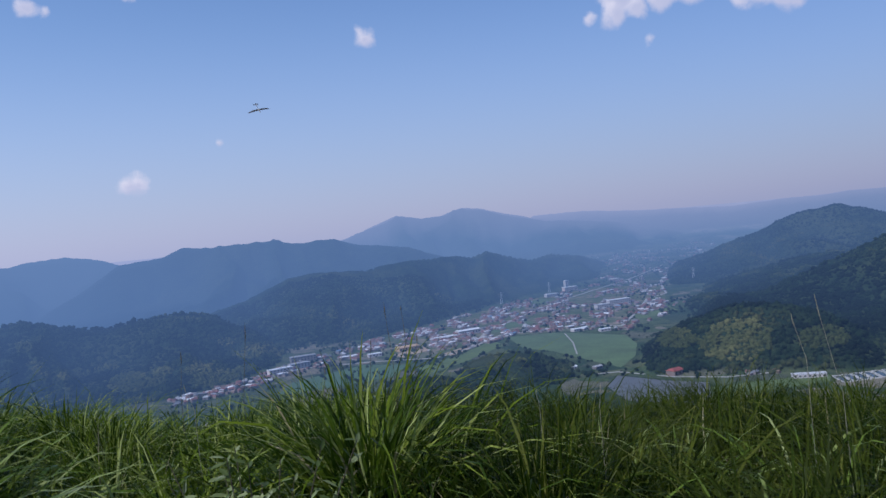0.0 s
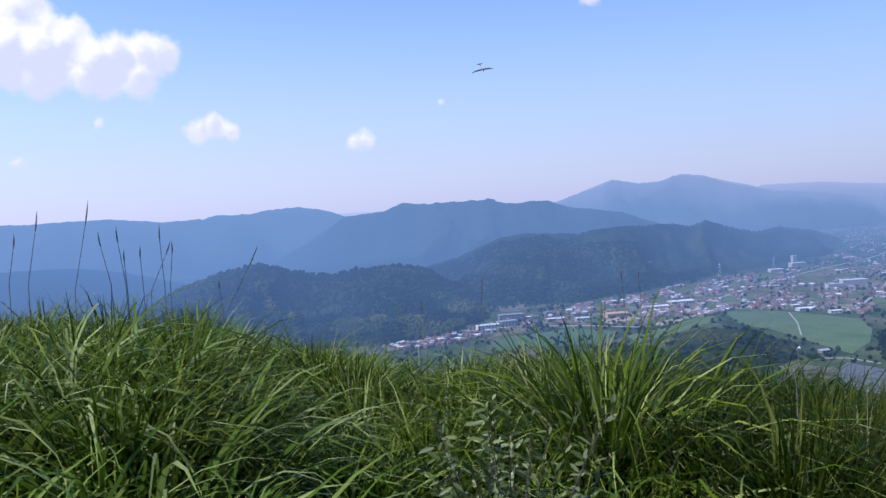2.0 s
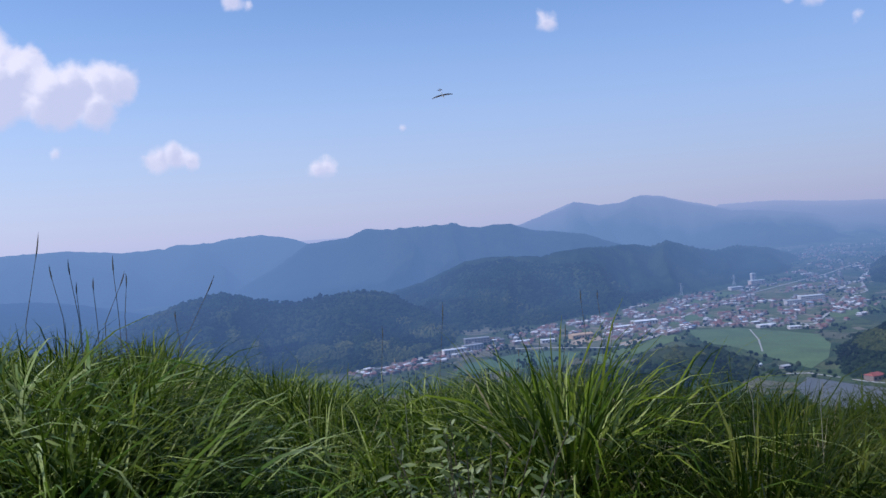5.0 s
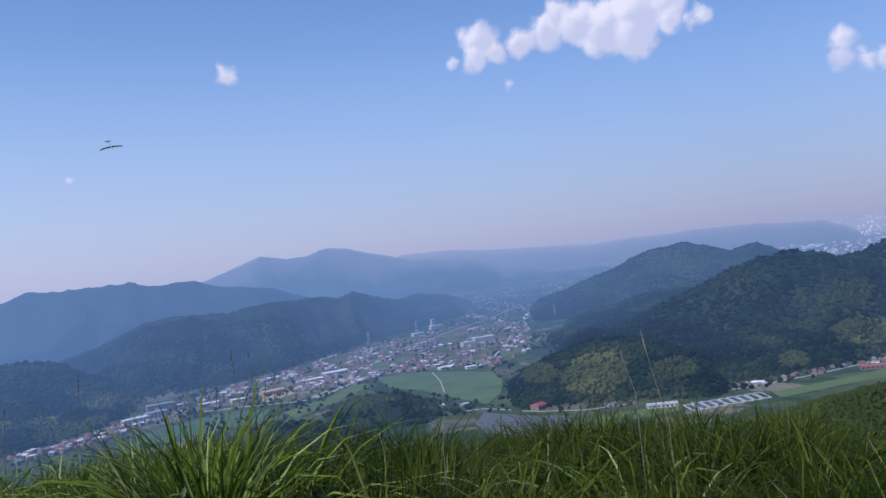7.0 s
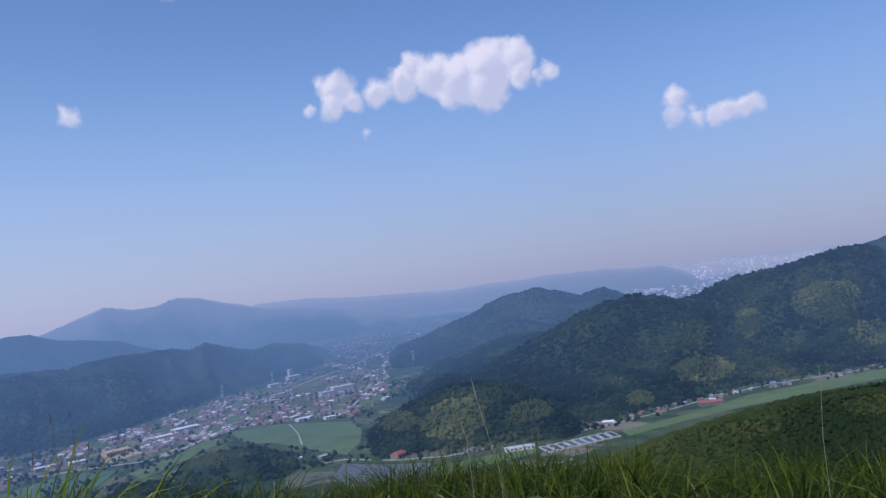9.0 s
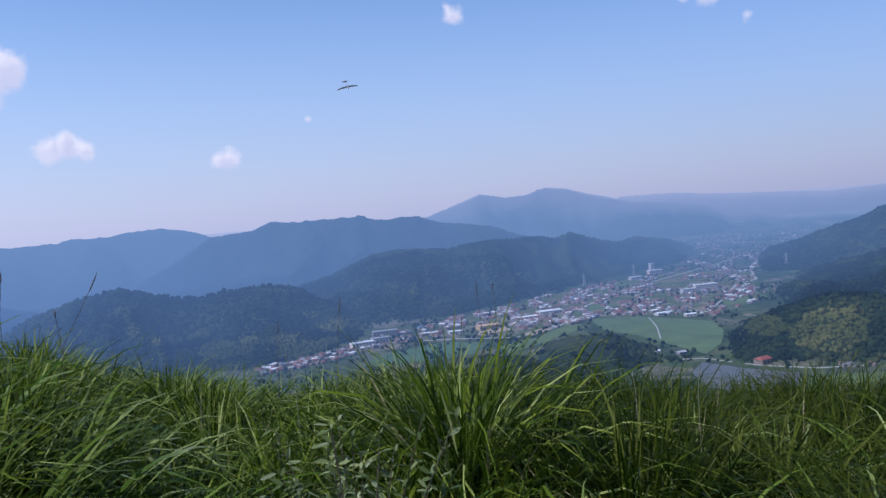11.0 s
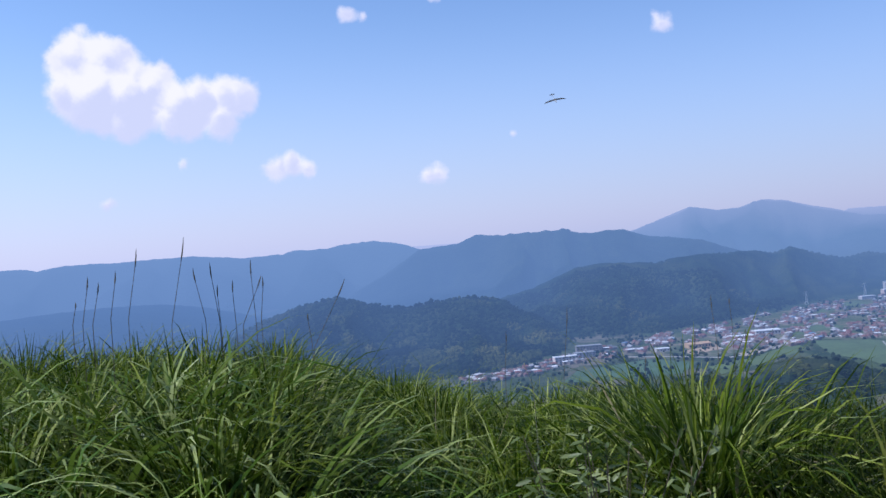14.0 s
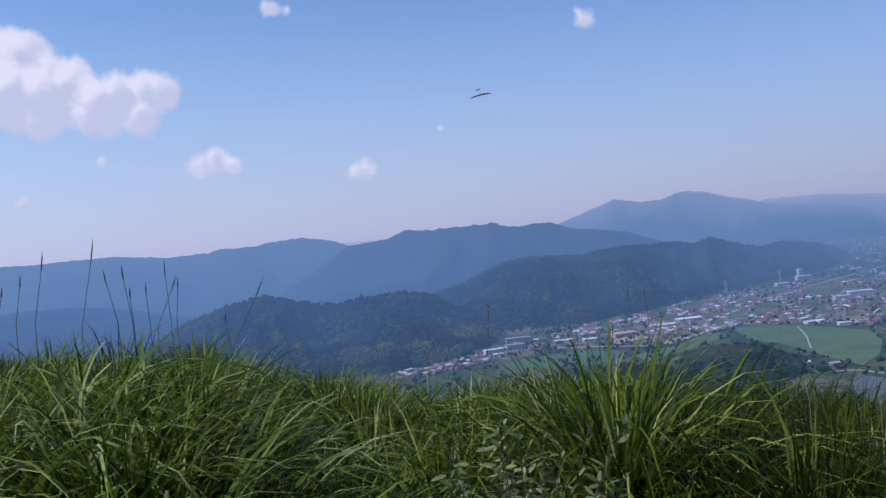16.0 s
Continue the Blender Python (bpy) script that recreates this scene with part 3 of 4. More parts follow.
def gable_bm(sx, sy, rise, base, over=0.6, thick=0.35, hip=0.0):
    """A pitched roof over a box sx by sy, its ridge along x; hip draws the ridge's ends in."""
    bm = bmesh.new()
    x, y = sx / 2 + over, sy / 2 + over
    low = [bm.verts.new(p) for p in ((-x, -y, base), (x, -y, base), (x, y, base), (-x, y, base))]
    eave = [bm.verts.new((v.co.x, v.co.y, base + thick)) for v in low]
    a, b = bm.verts.new((-x + hip, 0, base + thick + rise)), bm.verts.new((x - hip, 0, base + thick + rise))
    bm.faces.new(low[::-1])
    for i in range(4):
        bm.faces.new((low[i], low[(i + 1) % 4], eave[(i + 1) % 4], eave[i]))
    bm.faces.new((eave[0], eave[1], b, a))
    bm.faces.new((eave[2], eave[3], a, b))
    bm.faces.new((eave[1], eave[2], b))
    bm.faces.new((eave[3], eave[0], a))
    return bm


def tube_bm(points, radii, sides=6):
    """A tapering tube along a line of points."""
    bm = bmesh.new()
    rings = []
    pts = [Vector(p) for p in points]
    for i, p in enumerate(pts):
        d = (pts[min(i + 1, len(pts) - 1)] - pts[max(i - 1, 0)]).normalized()
        s = d.cross(Vector((0.31, 0.9, 0.2))).normalized()
        u = d.cross(s)
        rings.append([bm.verts.new(p + (s * math.cos(k * 2 * math.pi / sides) + u * math.sin(k * 2 * math.pi / sides)) * radii[i]) for k in range(sides)])
    for a, b in zip(rings, rings[1:]):
        for k in range(sides):
            bm.faces.new((a[k], a[(k + 1) % sides], b[(k + 1) % sides], b[k]))
    bm.faces.new(rings[0][::-1])
    bm.faces.new(rings[-1])
    return bm


def empty(name, at, label, category, group="", turn=0.0):
    ob = new(name)
    ob.empty_display_size = 0.2
    ob.matrix_world = Matrix.Translation(at) @ Matrix.Rotation(turn, 4, "Z")
    return tagged(ob, label, category, group)


def ico(level):
    bm = bmesh.new()
    bmesh.ops.create_icosphere(bm, subdivisions=level, radius=1)
    v = np.array([p.co[:] for p in bm.verts])
    f = np.array([[p.index for p in q.verts] for q in bm.faces])
    bm.free()
    return v, f


def lumps(centres, sizes, level, rough, flat=0.85, seed=3):
    """Many lumpy balls in one set of arrays."""
    g = np.random.default_rng(seed)
    v, f = ico(level)
    n = len(centres)
    out = v[None] * (1 + rough * g.normal(0, 1, (n, len(v), 1))) * sizes[:, None, None] * np.array([1, 1, flat])
    turn = g.uniform(0, 6.28, n)
    c, s = np.cos(turn)[:, None], np.sin(turn)[:, None]
    x, y = out[..., 0] * c - out[..., 1] * s, out[..., 0] * s + out[..., 1] * c
    out = np.stack([x, y, out[..., 2]], -1) + centres[:, None, :]
    return out.reshape(-1, 3), (np.arange(n)[:, None, None] * len(v) + f[None]).reshape(-1, 3)


# ================= woods on the hills =================
GROVES = [(28.8, -9.6, 2.3, 1.5), (25.0, -9.3, 1.2, 0.7), (34.0, -9.6, 1.5, 0.7), (45.8, -7.8, 1.8, 0.9), (53.8, -4.0, 2.2, 1.3), (41.5, -9.4, 0.9, 0.5), (49.0, -5.0, 0.9, 0.9),
          (56.5, -6.2, 1.8, 0.8), (12.4, -10.0, 2.3, 0.55), (-6.5, -8.9, 1.6, 0.5), (-11.5, -8.6, 1.8, 0.45), (-4.0, -7.6, 1.0, 0.35), (48, -11.8, 2.2, 0.5), (56, -10.6, 2.5, 0.6)] + [(-11.9, -8.2, 1.1, 0.4), (-9.8, -8.1, 0.7, 0.35), (-7.6, -8.2, 0.9, 0.35), (-13.0, -7.3, 0.7, 0.25), (-16.9, -6.5, 0.7, 0.3), (-15.0, -7.4, 0.9, 0.3), (-5.5, -6.6, 0.6, 0.25), (-4.5, -8.6, 0.7, 0.3), (-17.6, -5.3, 0.5, 0.35)]   # bamboo: compass degrees, height, half width and half height in degrees


def forest(name, count, az_range, r_range, size, level, label, seed, groves=False):
    g = np.random.default_rng(seed)
    az = g.uniform(*az_range, count)
    r = np.sqrt(g.uniform(r_range[0] ** 2, r_range[1] ** 2, count))
    z, wood = land_height(az, r)
    clearing = (az > 9.3) & (az < 15.2) & (r > 1190) & (r < 1345) & (vnoise(az * 2.2, r / 40, 9) > 0.38)
    keep = (wood > 0.5) & (r > 160) & ~clearing
    el = np.degrees(np.arctan2(z - EYE_Z, r))
    wob = 0.5 * (fbm(az * 1.5, el * 3, 3, 17) - 0.5)
    grove = np.zeros(len(az), bool)
    for ga, ge, gw, gh in GROVES:
        grove |= ((az - ga) / gw) ** 2 + ((el - ge) / gh) ** 2 < 1 + 2 * wob
    keep &= grove == groves
    az, r, z = az[keep], r[keep], z[keep]
    s = (size[0] + (size[1] - size[0]) * g.uniform(0, 1, len(r)) ** 1.8) * (0.8 + 0.5 * vnoise(az * 3, r / 60, 4))
    x, y = np.sin(np.radians(az)) * r, np.cos(np.radians(az)) * r
    v, f = lumps(np.stack([x, y, z + s * 0.2], -1), s, level, 0.26, 0.85, seed)
    me = smooth(mesh_from(name, v, f, 3))
    me.materials.append(BAMBOO if groves else SCRUB if r_range[0] < 500 else CROWN)
    return tagged(new(name, me), label, "trees", kind="stuff")


forest("woods", 88000, (-34, 64), (980, 2350), (1.6, 6.0), 1, "dense broadleaf and bamboo woods on the hillsides", 11)
forest("woods", 90000, (28, 66), (170, 470), (0.25, 1.7), 1, "dense scrub and bamboo on the near spur", 12)

forest("woods", 12000, (23, 44), (2350, 3010), (1.5, 4.6), 1, "hazy broadleaf woods on the far side of the valley", 15)

FIELD = [(13.59, -8.38), (16.94, -8.35), (19.45, -8.58), (21.74, -8.83), (22.38, -9.44), (22.21, -10.26), (21.19, -10.97), (19.31, -10.42), (16.64, -9.56), (14.7, -9.24)]


def inside(az, el, poly):
    hit = False
    for (a, b), (c, d) in zip(poly, poly[1:] + poly[:1]):
        if (b > el) != (d > el) and az < (c - a) * (el - b) / (d - b) + a:
            hit = not hit
    return hit


forest("bamboo_grove", 170000, (-22, 62), (980, 2350), (1.8, 4.6), 1, "feathery yellow-green bamboo groves on the slopes", 13, True)
forest("bamboo_grove", 26000, (40, 62), (180, 460), (0.4, 1.5), 1, "feathery yellow-green bamboo on the near spur", 14, True)

# trees standing singly and in rows in the valley
g = np.random.default_rng(21)
vaz, vel = g.uniform(-10, 34, 9000), -np.exp(g.uniform(np.log(3.2), np.log(11.5), 9000))
vr = floor_r(vel)
vz, vwood = land_height(vaz, vr)
in_field = np.array([inside(a, e, FIELD) for a, e in zip(vaz, vel)])
vk = (vwood < 0.5) & ~in_field & (fbm(vaz * 1.3, vel * 3, 3, 7) > 0.53)
vaz, vr, vz = vaz[vk], vr[vk], vz[vk]
ra = g.uniform(26, 60, 420)      # a broken row of trees along the road at the mountain's foot
re_ = np.interp(ra, (26, 33.5, 38.5, 42.6, 46.4, 50.1, 56.9, 60), (-11.8, -11.4, -10.95, -10.3, -9.5, -8.9, -8.15, -7.9)) + g.normal(0.06, 0.14, 420)
rk = vnoise(ra * 1.7, ra * 0, 31) > 0.35
vaz, vr = np.concatenate([vaz, ra[rk]]), np.concatenate([vr, floor_r(re_[rk])])
vz = land_height(vaz, vr)[0]
vs = g.uniform(1.4, 4.2, len(vr)) * vr / unsqueeze(vr)
v, f = lumps(np.stack([np.sin(np.radians(vaz)) * vr, np.cos(np.radians(vaz)) * vr, vz + vs * 0.6], -1), vs, 1, 0.15, 1.0, 22)
me = smooth(mesh_from("valley_trees", v, f, 3))
me.materials.append(CROWN)
tagged(new("valley_trees", me), "scattered dark green trees between fields and houses", "trees", kind="stuff")

# ================= valley: fields, roads, water =================
PADDY = plain("paddy_green", (0.076, 0.12, 0.04), 0.9, 0.28, 0.02, far=True)
PADDY_DARK = plain("paddy_dark", (0.06, 0.115, 0.045), 0.9, 0.2, 0.02, far=True)
MEADOW = plain("meadow", (0.085, 0.125, 0.03), 0.9, 0.25, 0.03, far=True)
ROADWAY = plain("road_pale", (0.34, 0.33, 0.31), 0.85, 0.12, 0.05, far=True)
BARE = plain("bare_earth", (0.36, 0.27, 0.18), 0.9, 0.2, 0.03, far=True)
WATER = plain("pond_water", (0.085, 0.085, 0.075), 0.4, 0.12, 0.01, far=True)
CONCRETE = plain("concrete", (0.42, 0.41, 0.38), 0.8, 0.15, 0.1, far=True)
BASIN = plain("basin_water", (0.025, 0.045, 0.045), 0.12, 0.2, 0.05, far=True)


def sheet(name, corners, mat, label, category, lift=0.35, thick=0.3):
    """A flat patch on the valley floor, its corners given as directions from the lens."""
    bm = bmesh.new()
    top = [bm.verts.new(spot(a, e) + Vector((0, 0, lift))) for a, e in corners]
    low = [bm.verts.new(v.co - Vector((0, 0, thick))) for v in top]
    n = len(top)
    bm.faces.new(top)
    for i in range(n):
        bm.faces.new((top[i], low[i], low[(i + 1) % n], top[(i + 1) % n]))
    bmesh.ops.recalc_face_normals(bm, faces=bm.faces)
    bmesh.ops.triangulate(bm, faces=[q for q in bm.faces if len(q.verts) > 4])
    return tagged(part(name, bm, mat), label, category, kind="structure")


def lane(name, way, width, mat, label, lift=0.6):
    """A road over the valley floor through spots given as directions."""
    pts = [spot(a, e) for a, e in way]
    fine = []
    for p, q in zip(pts, pts[1:]):
        fine += [p.lerp(q, k / 6) for k in range(6)]
    fine.append(pts[-1])
    bm = bmesh.new()
    rows = []
    for i, p in enumerate(fine):
        d = (fine[min(i + 1, len(fine) - 1)] - fine[max(i - 1, 0)]).normalized()
        s = Vector((d.y, -d.x, 0)) * width / 2
        r = math.hypot(p.x, p.y)
        up = Vector((0, 0, float(floor_z(r)) + lift - p.z))
        rows.append((bm.verts.new(p + s + up), bm.verts.new(p - s + up), bm.verts.new(p - s + up - Vector((0, 0, 0.5))), bm.verts.new(p + s + up - Vector((0, 0, 0.5)))))
    for a, b in zip(rows, rows[1:]):
        for k in range(4):
            bm.faces.new((a[k], b[k], b[(k + 1) % 4], a[(k + 1) % 4]))
    bmesh.ops.recalc_face_normals(bm, faces=bm.faces)
    return tagged(part(name, bm, mat), label, "road", kind="structure")


town = Mat("town_ground")
town_pos = town.pos()
town.set(color=town.ramp(town.noise(0.03, 5, town_pos, 0.7), (0.4, (0.04, 0.075, 0.028)), (0.52, (0.085, 0.10, 0.055)), (0.66, (0.24, 0.19, 0.155))), rough=0.9)
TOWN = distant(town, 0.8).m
sheet("town_ground", [(3.5, -8.7), (8.0, -9.3), (12.5, -8.5), (13.5, -8.3), (17, -8.25), (22, -8.5), (24.5, -7.6), (24.5, -5.6), (20, -5.5), (16, -5.85), (12, -6.45), (8, -7.3), (3.5, -7.9)],
      TOWN, "mottled yards, lanes and gardens between the houses", "ground", 0.12, 0.1)
sheet("rice_field", FIELD, PADDY, "wide bright green rice field beside the town", "field")
sheet("rice_field", [(7.2, -9.9), (10.5, -9.2), (12.6, -8.5), (13.3, -8.9), (10.8, -9.7), (8.0, -10.4)], MEADOW, "light green field strips by a lane", "field")
sheet("rice_field", [(-1.5, -9.9), (3.5, -9.3), (6.5, -9.6), (5.5, -10.3), (0.5, -10.6), (-2.5, -10.6)], PADDY_DARK, "dull green field beside the village", "field")
sheet("rice_field", [(11.9, -7.7), (14.5, -7.3), (15.6, -7.5), (12.8, -8.0)], PADDY, "small green field between houses", "field")
sheet("rice_field", [(13.3, -6.45), (16.2, -5.95), (17.2, -6.1), (14.2, -6.65)], MEADOW, "green field at the ridge's foot", "field")
sheet("rice_field", [(21.8, -7.5), (24.6, -7.0), (25.3, -7.4), (22.8, -7.8)], MEADOW, "pale green field by the wooded knoll", "field")
sheet("meadow", [(26.8, -12.55), (30.75, -12.15), (34.3, -11.85), (34.2, -12.3), (30.7, -12.75), (27.4, -13.45)], MEADOW, "grassy bank beside the pond", "field")
sheet("meadow", [(40.0, -11.35), (45.58, -10.35), (48.24, -9.62), (53.57, -8.85), (58.55, -8.06), (62, -7.6), (62, -8.4), (58.8, -8.5), (53.5, -9.45), (48.1, -10.3), (44.4, -10.95), (40.5, -11.7)],
      MEADOW, "long bright green meadow at the mountain's foot", "field")
sheet("pond", [(20.9, -11.5), (23.8, -11.95), (26.84, -12.2), (26.9, -13.6), (21.3, -13.2), (20.2, -12.2)], WATER, "grey still water of a pond", "water")
sheet("bare_ground", [(5.6, -8.85), (7.7, -8.5), (8.15, -8.75), (6.3, -9.1)], BARE, "tan bare building ground", "ground", 0.5)
sheet("bare_ground", [(9.1, -9.1), (11.4, -8.6), (11.7, -8.75), (9.6, -9.3)], BARE, "tan levelled ground", "ground", 0.5)
lane("road", [(-9, -9.6), (-4, -9.2), (0, -9.05), (4.2, -9.15), (8.5, -9.35), (11.0, -8.9), (12.3, -8.45), (13.2, -8.2), (15.5, -8.1), (18.5, -7.95), (21.5, -8.2)], 7, ROADWAY, "pale road through the valley fields")
lane("road", [(11.0, -8.9), (12.2, -7.9), (14.5, -7.1), (17.0, -6.3), (20.0, -5.6), (22.5, -5.0), (24.5, -4.3)], 7, ROADWAY, "pale road along the ridge's foot")
lane("road", [(21.5, -8.2), (22.7, -7.2), (23.3, -6.5), (24.6, -6.2), (24.2, -5.4), (25.2, -4.6)], 6, ROADWAY, "pale curving road at the town's edge")
lane("road", [(17.6, -8.45), (18.1, -9.1), (18.3, -9.9)], 2.5, ROADWAY, "pale farm track in the rice field")
lane("road", [(19.5, -11.3), (21.0, -11.25), (24.5, -11.75), (28, -11.9), (33.5, -11.45), (38.5, -11.0), (42.6, -10.35), (46.4, -9.55), (50.1, -8.95), (56.9, -8.2)], 3.5, ROADWAY, "pale valley road at the mountain's foot")

# ================= houses =================
WALLS = [plain("plaster_white", (0.25, 0.205, 0.19), 0.8, 0.1, 0.4, object_vary=0.15, far=True), plain("plaster_grey", (0.2, 0.18, 0.178), 0.8, 0.1, 0.4, object_vary=0.2, far=True),
         plain("plaster_tan", (0.2, 0.15, 0.125), 0.8, 0.12, 0.4, object_vary=0.2, far=True)]
ROOFS = [plain("tile_grey", (0.16, 0.165, 0.175), 0.55, 0.2, 0.8, object_vary=0.3, far=True), plain("tile_red", (0.18, 0.078, 0.062), 0.6, 0.2, 0.8, object_vary=0.25, far=True),
         plain("tile_brown", (0.17, 0.115, 0.09), 0.6, 0.2, 0.8, object_vary=0.25, far=True), plain("metal_white", (0.72, 0.73, 0.74), 0.4, 0.08, 0.3, far=True),
         plain("metal_blue", (0.16, 0.25, 0.38), 0.45, 0.1, 0.3, far=True), plain("tile_silver", (0.40, 0.40, 0.41), 0.4, 0.15, 0.8, object_vary=0.2, far=True)]
WINDOW = plain("dark_glass", (0.03, 0.035, 0.04), 0.15, 0.2, 0.5, far=True)

HOUSE_KINDS = [("white plaster house with a grey tiled roof", 0, 0, 10, 8, 4.4, 2.6, 2.0), ("white plaster house with a red-brown tiled roof", 0, 1, 11, 8, 4.2, 2.9, 2.0),
               ("tan house with a brown tiled roof", 2, 2, 9, 8, 4.3, 2.6, 0.0), ("grey house with a silver-grey roof", 1, 5, 12, 8, 4.2, 2.4, 1.5),
               ("low white workshop with a white metal roof", 0, 3, 18, 11, 5.0, 1.4, 0.0), ("white house with a blue metal roof", 0, 4, 11, 9, 5.2, 2.0, 0.0)]
KIND_ODDS = [0.30, 0.30, 0.20, 0.14, 0.05, 0.01]


def make_house(k):
    label, w, r, sx, sy, h, rise, hip = HOUSE_KINDS[k]
    ob = empty("house", (0, 0, 0), label, "house", "houses of the valley town")
    part("wall", box_bm(sx, sy, h), WALLS[w], ob)
    part("roof", gable_bm(sx, sy, rise, h, hip=hip), ROOFS[r], ob)
    return ob


def town_spots(count, seed):
    """Directions of the town's houses and how large they stand."""
    g = np.random.default_rng(seed)
    spots = []

    def scatter(n, az0, az1, low, high, keep=0.49, scale=1.3):
        az = g.uniform(az0, az1, n * 4)
        t = g.uniform(0, 1, n * 4)
        lo, hi = np.interp(az, *np.array(low).T), np.interp(az, *np.array(high).T)
        el = lo + (hi - lo) * t
        dens = fbm(az * scale, el * scale * 3, 3, seed)
        ok = dens > keep
        spots.extend(list(zip(az[ok], el[ok]))[:n])

    scatter(1500, 3.5, 24.5, [(3.5, -8.5), (8, -8.2), (13, -8.2), (19, -8.3), (22, -8.5), (24.5, -7.6)],
            [(3.5, -7.8), (8, -7.25), (12, -6.4), (16, -5.8), (20, -5.5), (24.5, -5.5)])
    scatter(300, 8, 14, [(8, -9.2), (14, -8.6)], [(8, -8.0), (14, -7.8)], 0.5)
    scatter(330, 19.5, 30, [(19.5, -5.4), (25, -5.6), (30, -5.2)], [(19.5, -4.85), (25, -3.3), (30, -3.4)], 0.5)
    scatter(260, 19, 28, [(19, -4.3), (28, -3.9)], [(19, -3.6), (28, -2.7)], 0.45)
    scatter(200, -9.5, 3.5, [(-9.5, -10.4), (-5, -10.1), (-1, -9.3), (3.5, -8.9)], [(-9.5, -9.95), (-5, -9.5), (-1, -8.6), (3.5, -8.0)], 0.36)
    scatter(70, 29, 58, [(29, -11.9), (38.5, -11.1), (46.4, -9.8), (57, -8.3)], [(29, -11.6), (38.5, -10.8), (46.4, -9.5), (57, -8.1)], 0.3)
    scatter(24, 20, 27, [(20, -7.6), (27, -7.6)], [(20, -6.9), (27, -6.8)], 0.4)
    return spots


hg = random.Random(31)
kinds = [make_house(k) for k in range(len(HOUSE_KINDS))]
spots = [(a, e) for a, e in town_spots(1, 41) if not inside(a, e, FIELD)]
zz, ww = land_height(np.array([s[0] for s in spots]), floor_r(np.array([s[1] for s in spots])))
spots = [s for s, w in zip(spots, ww) if w < 0.5]
spots.sort(key=lambda s: s[1])
used, rest = [0] * len(kinds), []
for n, (az, el) in enumerate(spots):
    k = hg.choices(range(len(kinds)), KIND_ODDS)[0]
    p = spot(az, el)
    r = math.hypot(p.x, p.y)
    size = hg.uniform(0.55, 0.95) * r / float(unsqueeze(r))
    grid = 0.35 if hg.random() < 0.6 else 0.95
    m = Matrix.Translation(p) @ Matrix.Rotation(grid + hg.choice((0, math.pi / 2)) + hg.gauss(0, 0.08), 4, "Z")
    if n % 4 == 0 or el < -8.6:
        if len([u for u in used if u]) and sum(used) > 285:
            rest.append((k, m, size))
            continue
        if used[k]:
            ob = copy_thing(kinds[k], m)
        else:
            ob = kinds[k]
            ob.matrix_world = m
        ob.scale = (size, size, size)
        used[k] += 1
    else:
        rest.append((k, m, size))

me = bpy.data.meshes.new("house_blocks")
protos = []
for label, w, r, sx, sy, h, rise, hip in HOUSE_KINDS:
    a, b = box_bm(sx, sy, h), gable_bm(sx, sy, rise, h, hip=hip)
    rows = []
    for src, slot in ((a, w), (b, 3 + r)):
        src.verts.index_update()
        rows.append(([v.co.copy() for v in src.verts], [[v.index for v in q.verts] for q in src.faces], slot))
        src.free()
    protos.append(rows)
verts, faces, slots = [], [], []
for k, m, size in rest:
    for co, fs, slot in protos[k]:
        o = len(verts)
        verts += [m @ (c * size) for c in co]
        faces += [[o + i for i in q] for q in fs]
        slots += [slot] * len(fs)
me.from_pydata(verts, [], faces)
for mat in WALLS + ROOFS:
    me.materials.append(mat)
me.polygons.foreach_set("material_index", np.array(slots, np.int32))
tagged(new("house_blocks", me), "crowded tiled houses of the valley town", "houses", kind="stuff")


def hall(name, az, el, size, turn, wall, roof, label, category, rise=1.5, rows=1, hip=0.0):
    """A larger building with rows of windows on both long sides."""
    sx, sy, h = size
    ob = empty(name, spot(az, el), label, category, turn=turn)
    body = part("wall", box_bm(sx, sy, h), wall, ob)
    if rise:
        part("roof", gable_bm(sx, sy, rise, h, over=0.5, hip=hip), roof, ob)
    else:
        part("roof", box_bm(sx + 0.6, sy + 0.6, 0.9, (0, 0, h)), roof, ob)
    for row in range(rows):
        z = h * (row + 0.35) / rows
        count = max(2, int(sx / 6))
        for sgn in (-1, 1):
            for c in range(count):
                part("window", box_bm(2.6, 0.2, h / rows * 0.4, ((c + 0.5) / count * sx - sx / 2, sgn * (sy / 2 + 0.03), z)), WINDOW, body)
    return ob


WW, WG = plain("render_white", (0.46, 0.42, 0.40), 0.8, 0.1, 0.4, far=True), WALLS[1]
hall("warehouse", 10.9, -7.9, (52, 22, 9), 0.25, WW, ROOFS[3], "long white warehouse with a white metal roof", "warehouse", 2.0)
hall("warehouse", 9.5, -8.15, (34, 18, 7), 0.25, WW, ROOFS[3], "white warehouse with a pale roof", "warehouse", 1.6)
hall("factory", 6.6, -8.62, (44, 22, 8), 0.3, plain("ochre_wall", (0.45, 0.30, 0.17), 0.8, 0.15, 0.2, far=True), plain("ochre_roof", (0.50, 0.34, 0.20), 0.6, 0.15, 0.1, far=True), "ochre-roofed long factory hall", "factory", 2.5)
hall("workshop", 4.3, -8.8, (26, 14, 6), 0.2, WW, ROOFS[3], "white flat workshop by the road", "workshop", 1.0)
hall("school", 21.4, -6.72, (60, 16, 13), 0.15, WW, ROOFS[3], "white three-storey school with window rows", "school", 0, 3)
hall("school", 20.3, -6.95, (36, 16, 11), 0.15, WW, ROOFS[5], "white school wing with window rows", "school", 0, 3)
hall("apartment_block", 18.2, -5.55, (48, 16, 12), 0.3, plain("salmon_wall", (0.55, 0.42, 0.35), 0.8, 0.1, 0.2, far=True), ROOFS[3], "salmon and white apartment block", "apartment block", 0, 4)
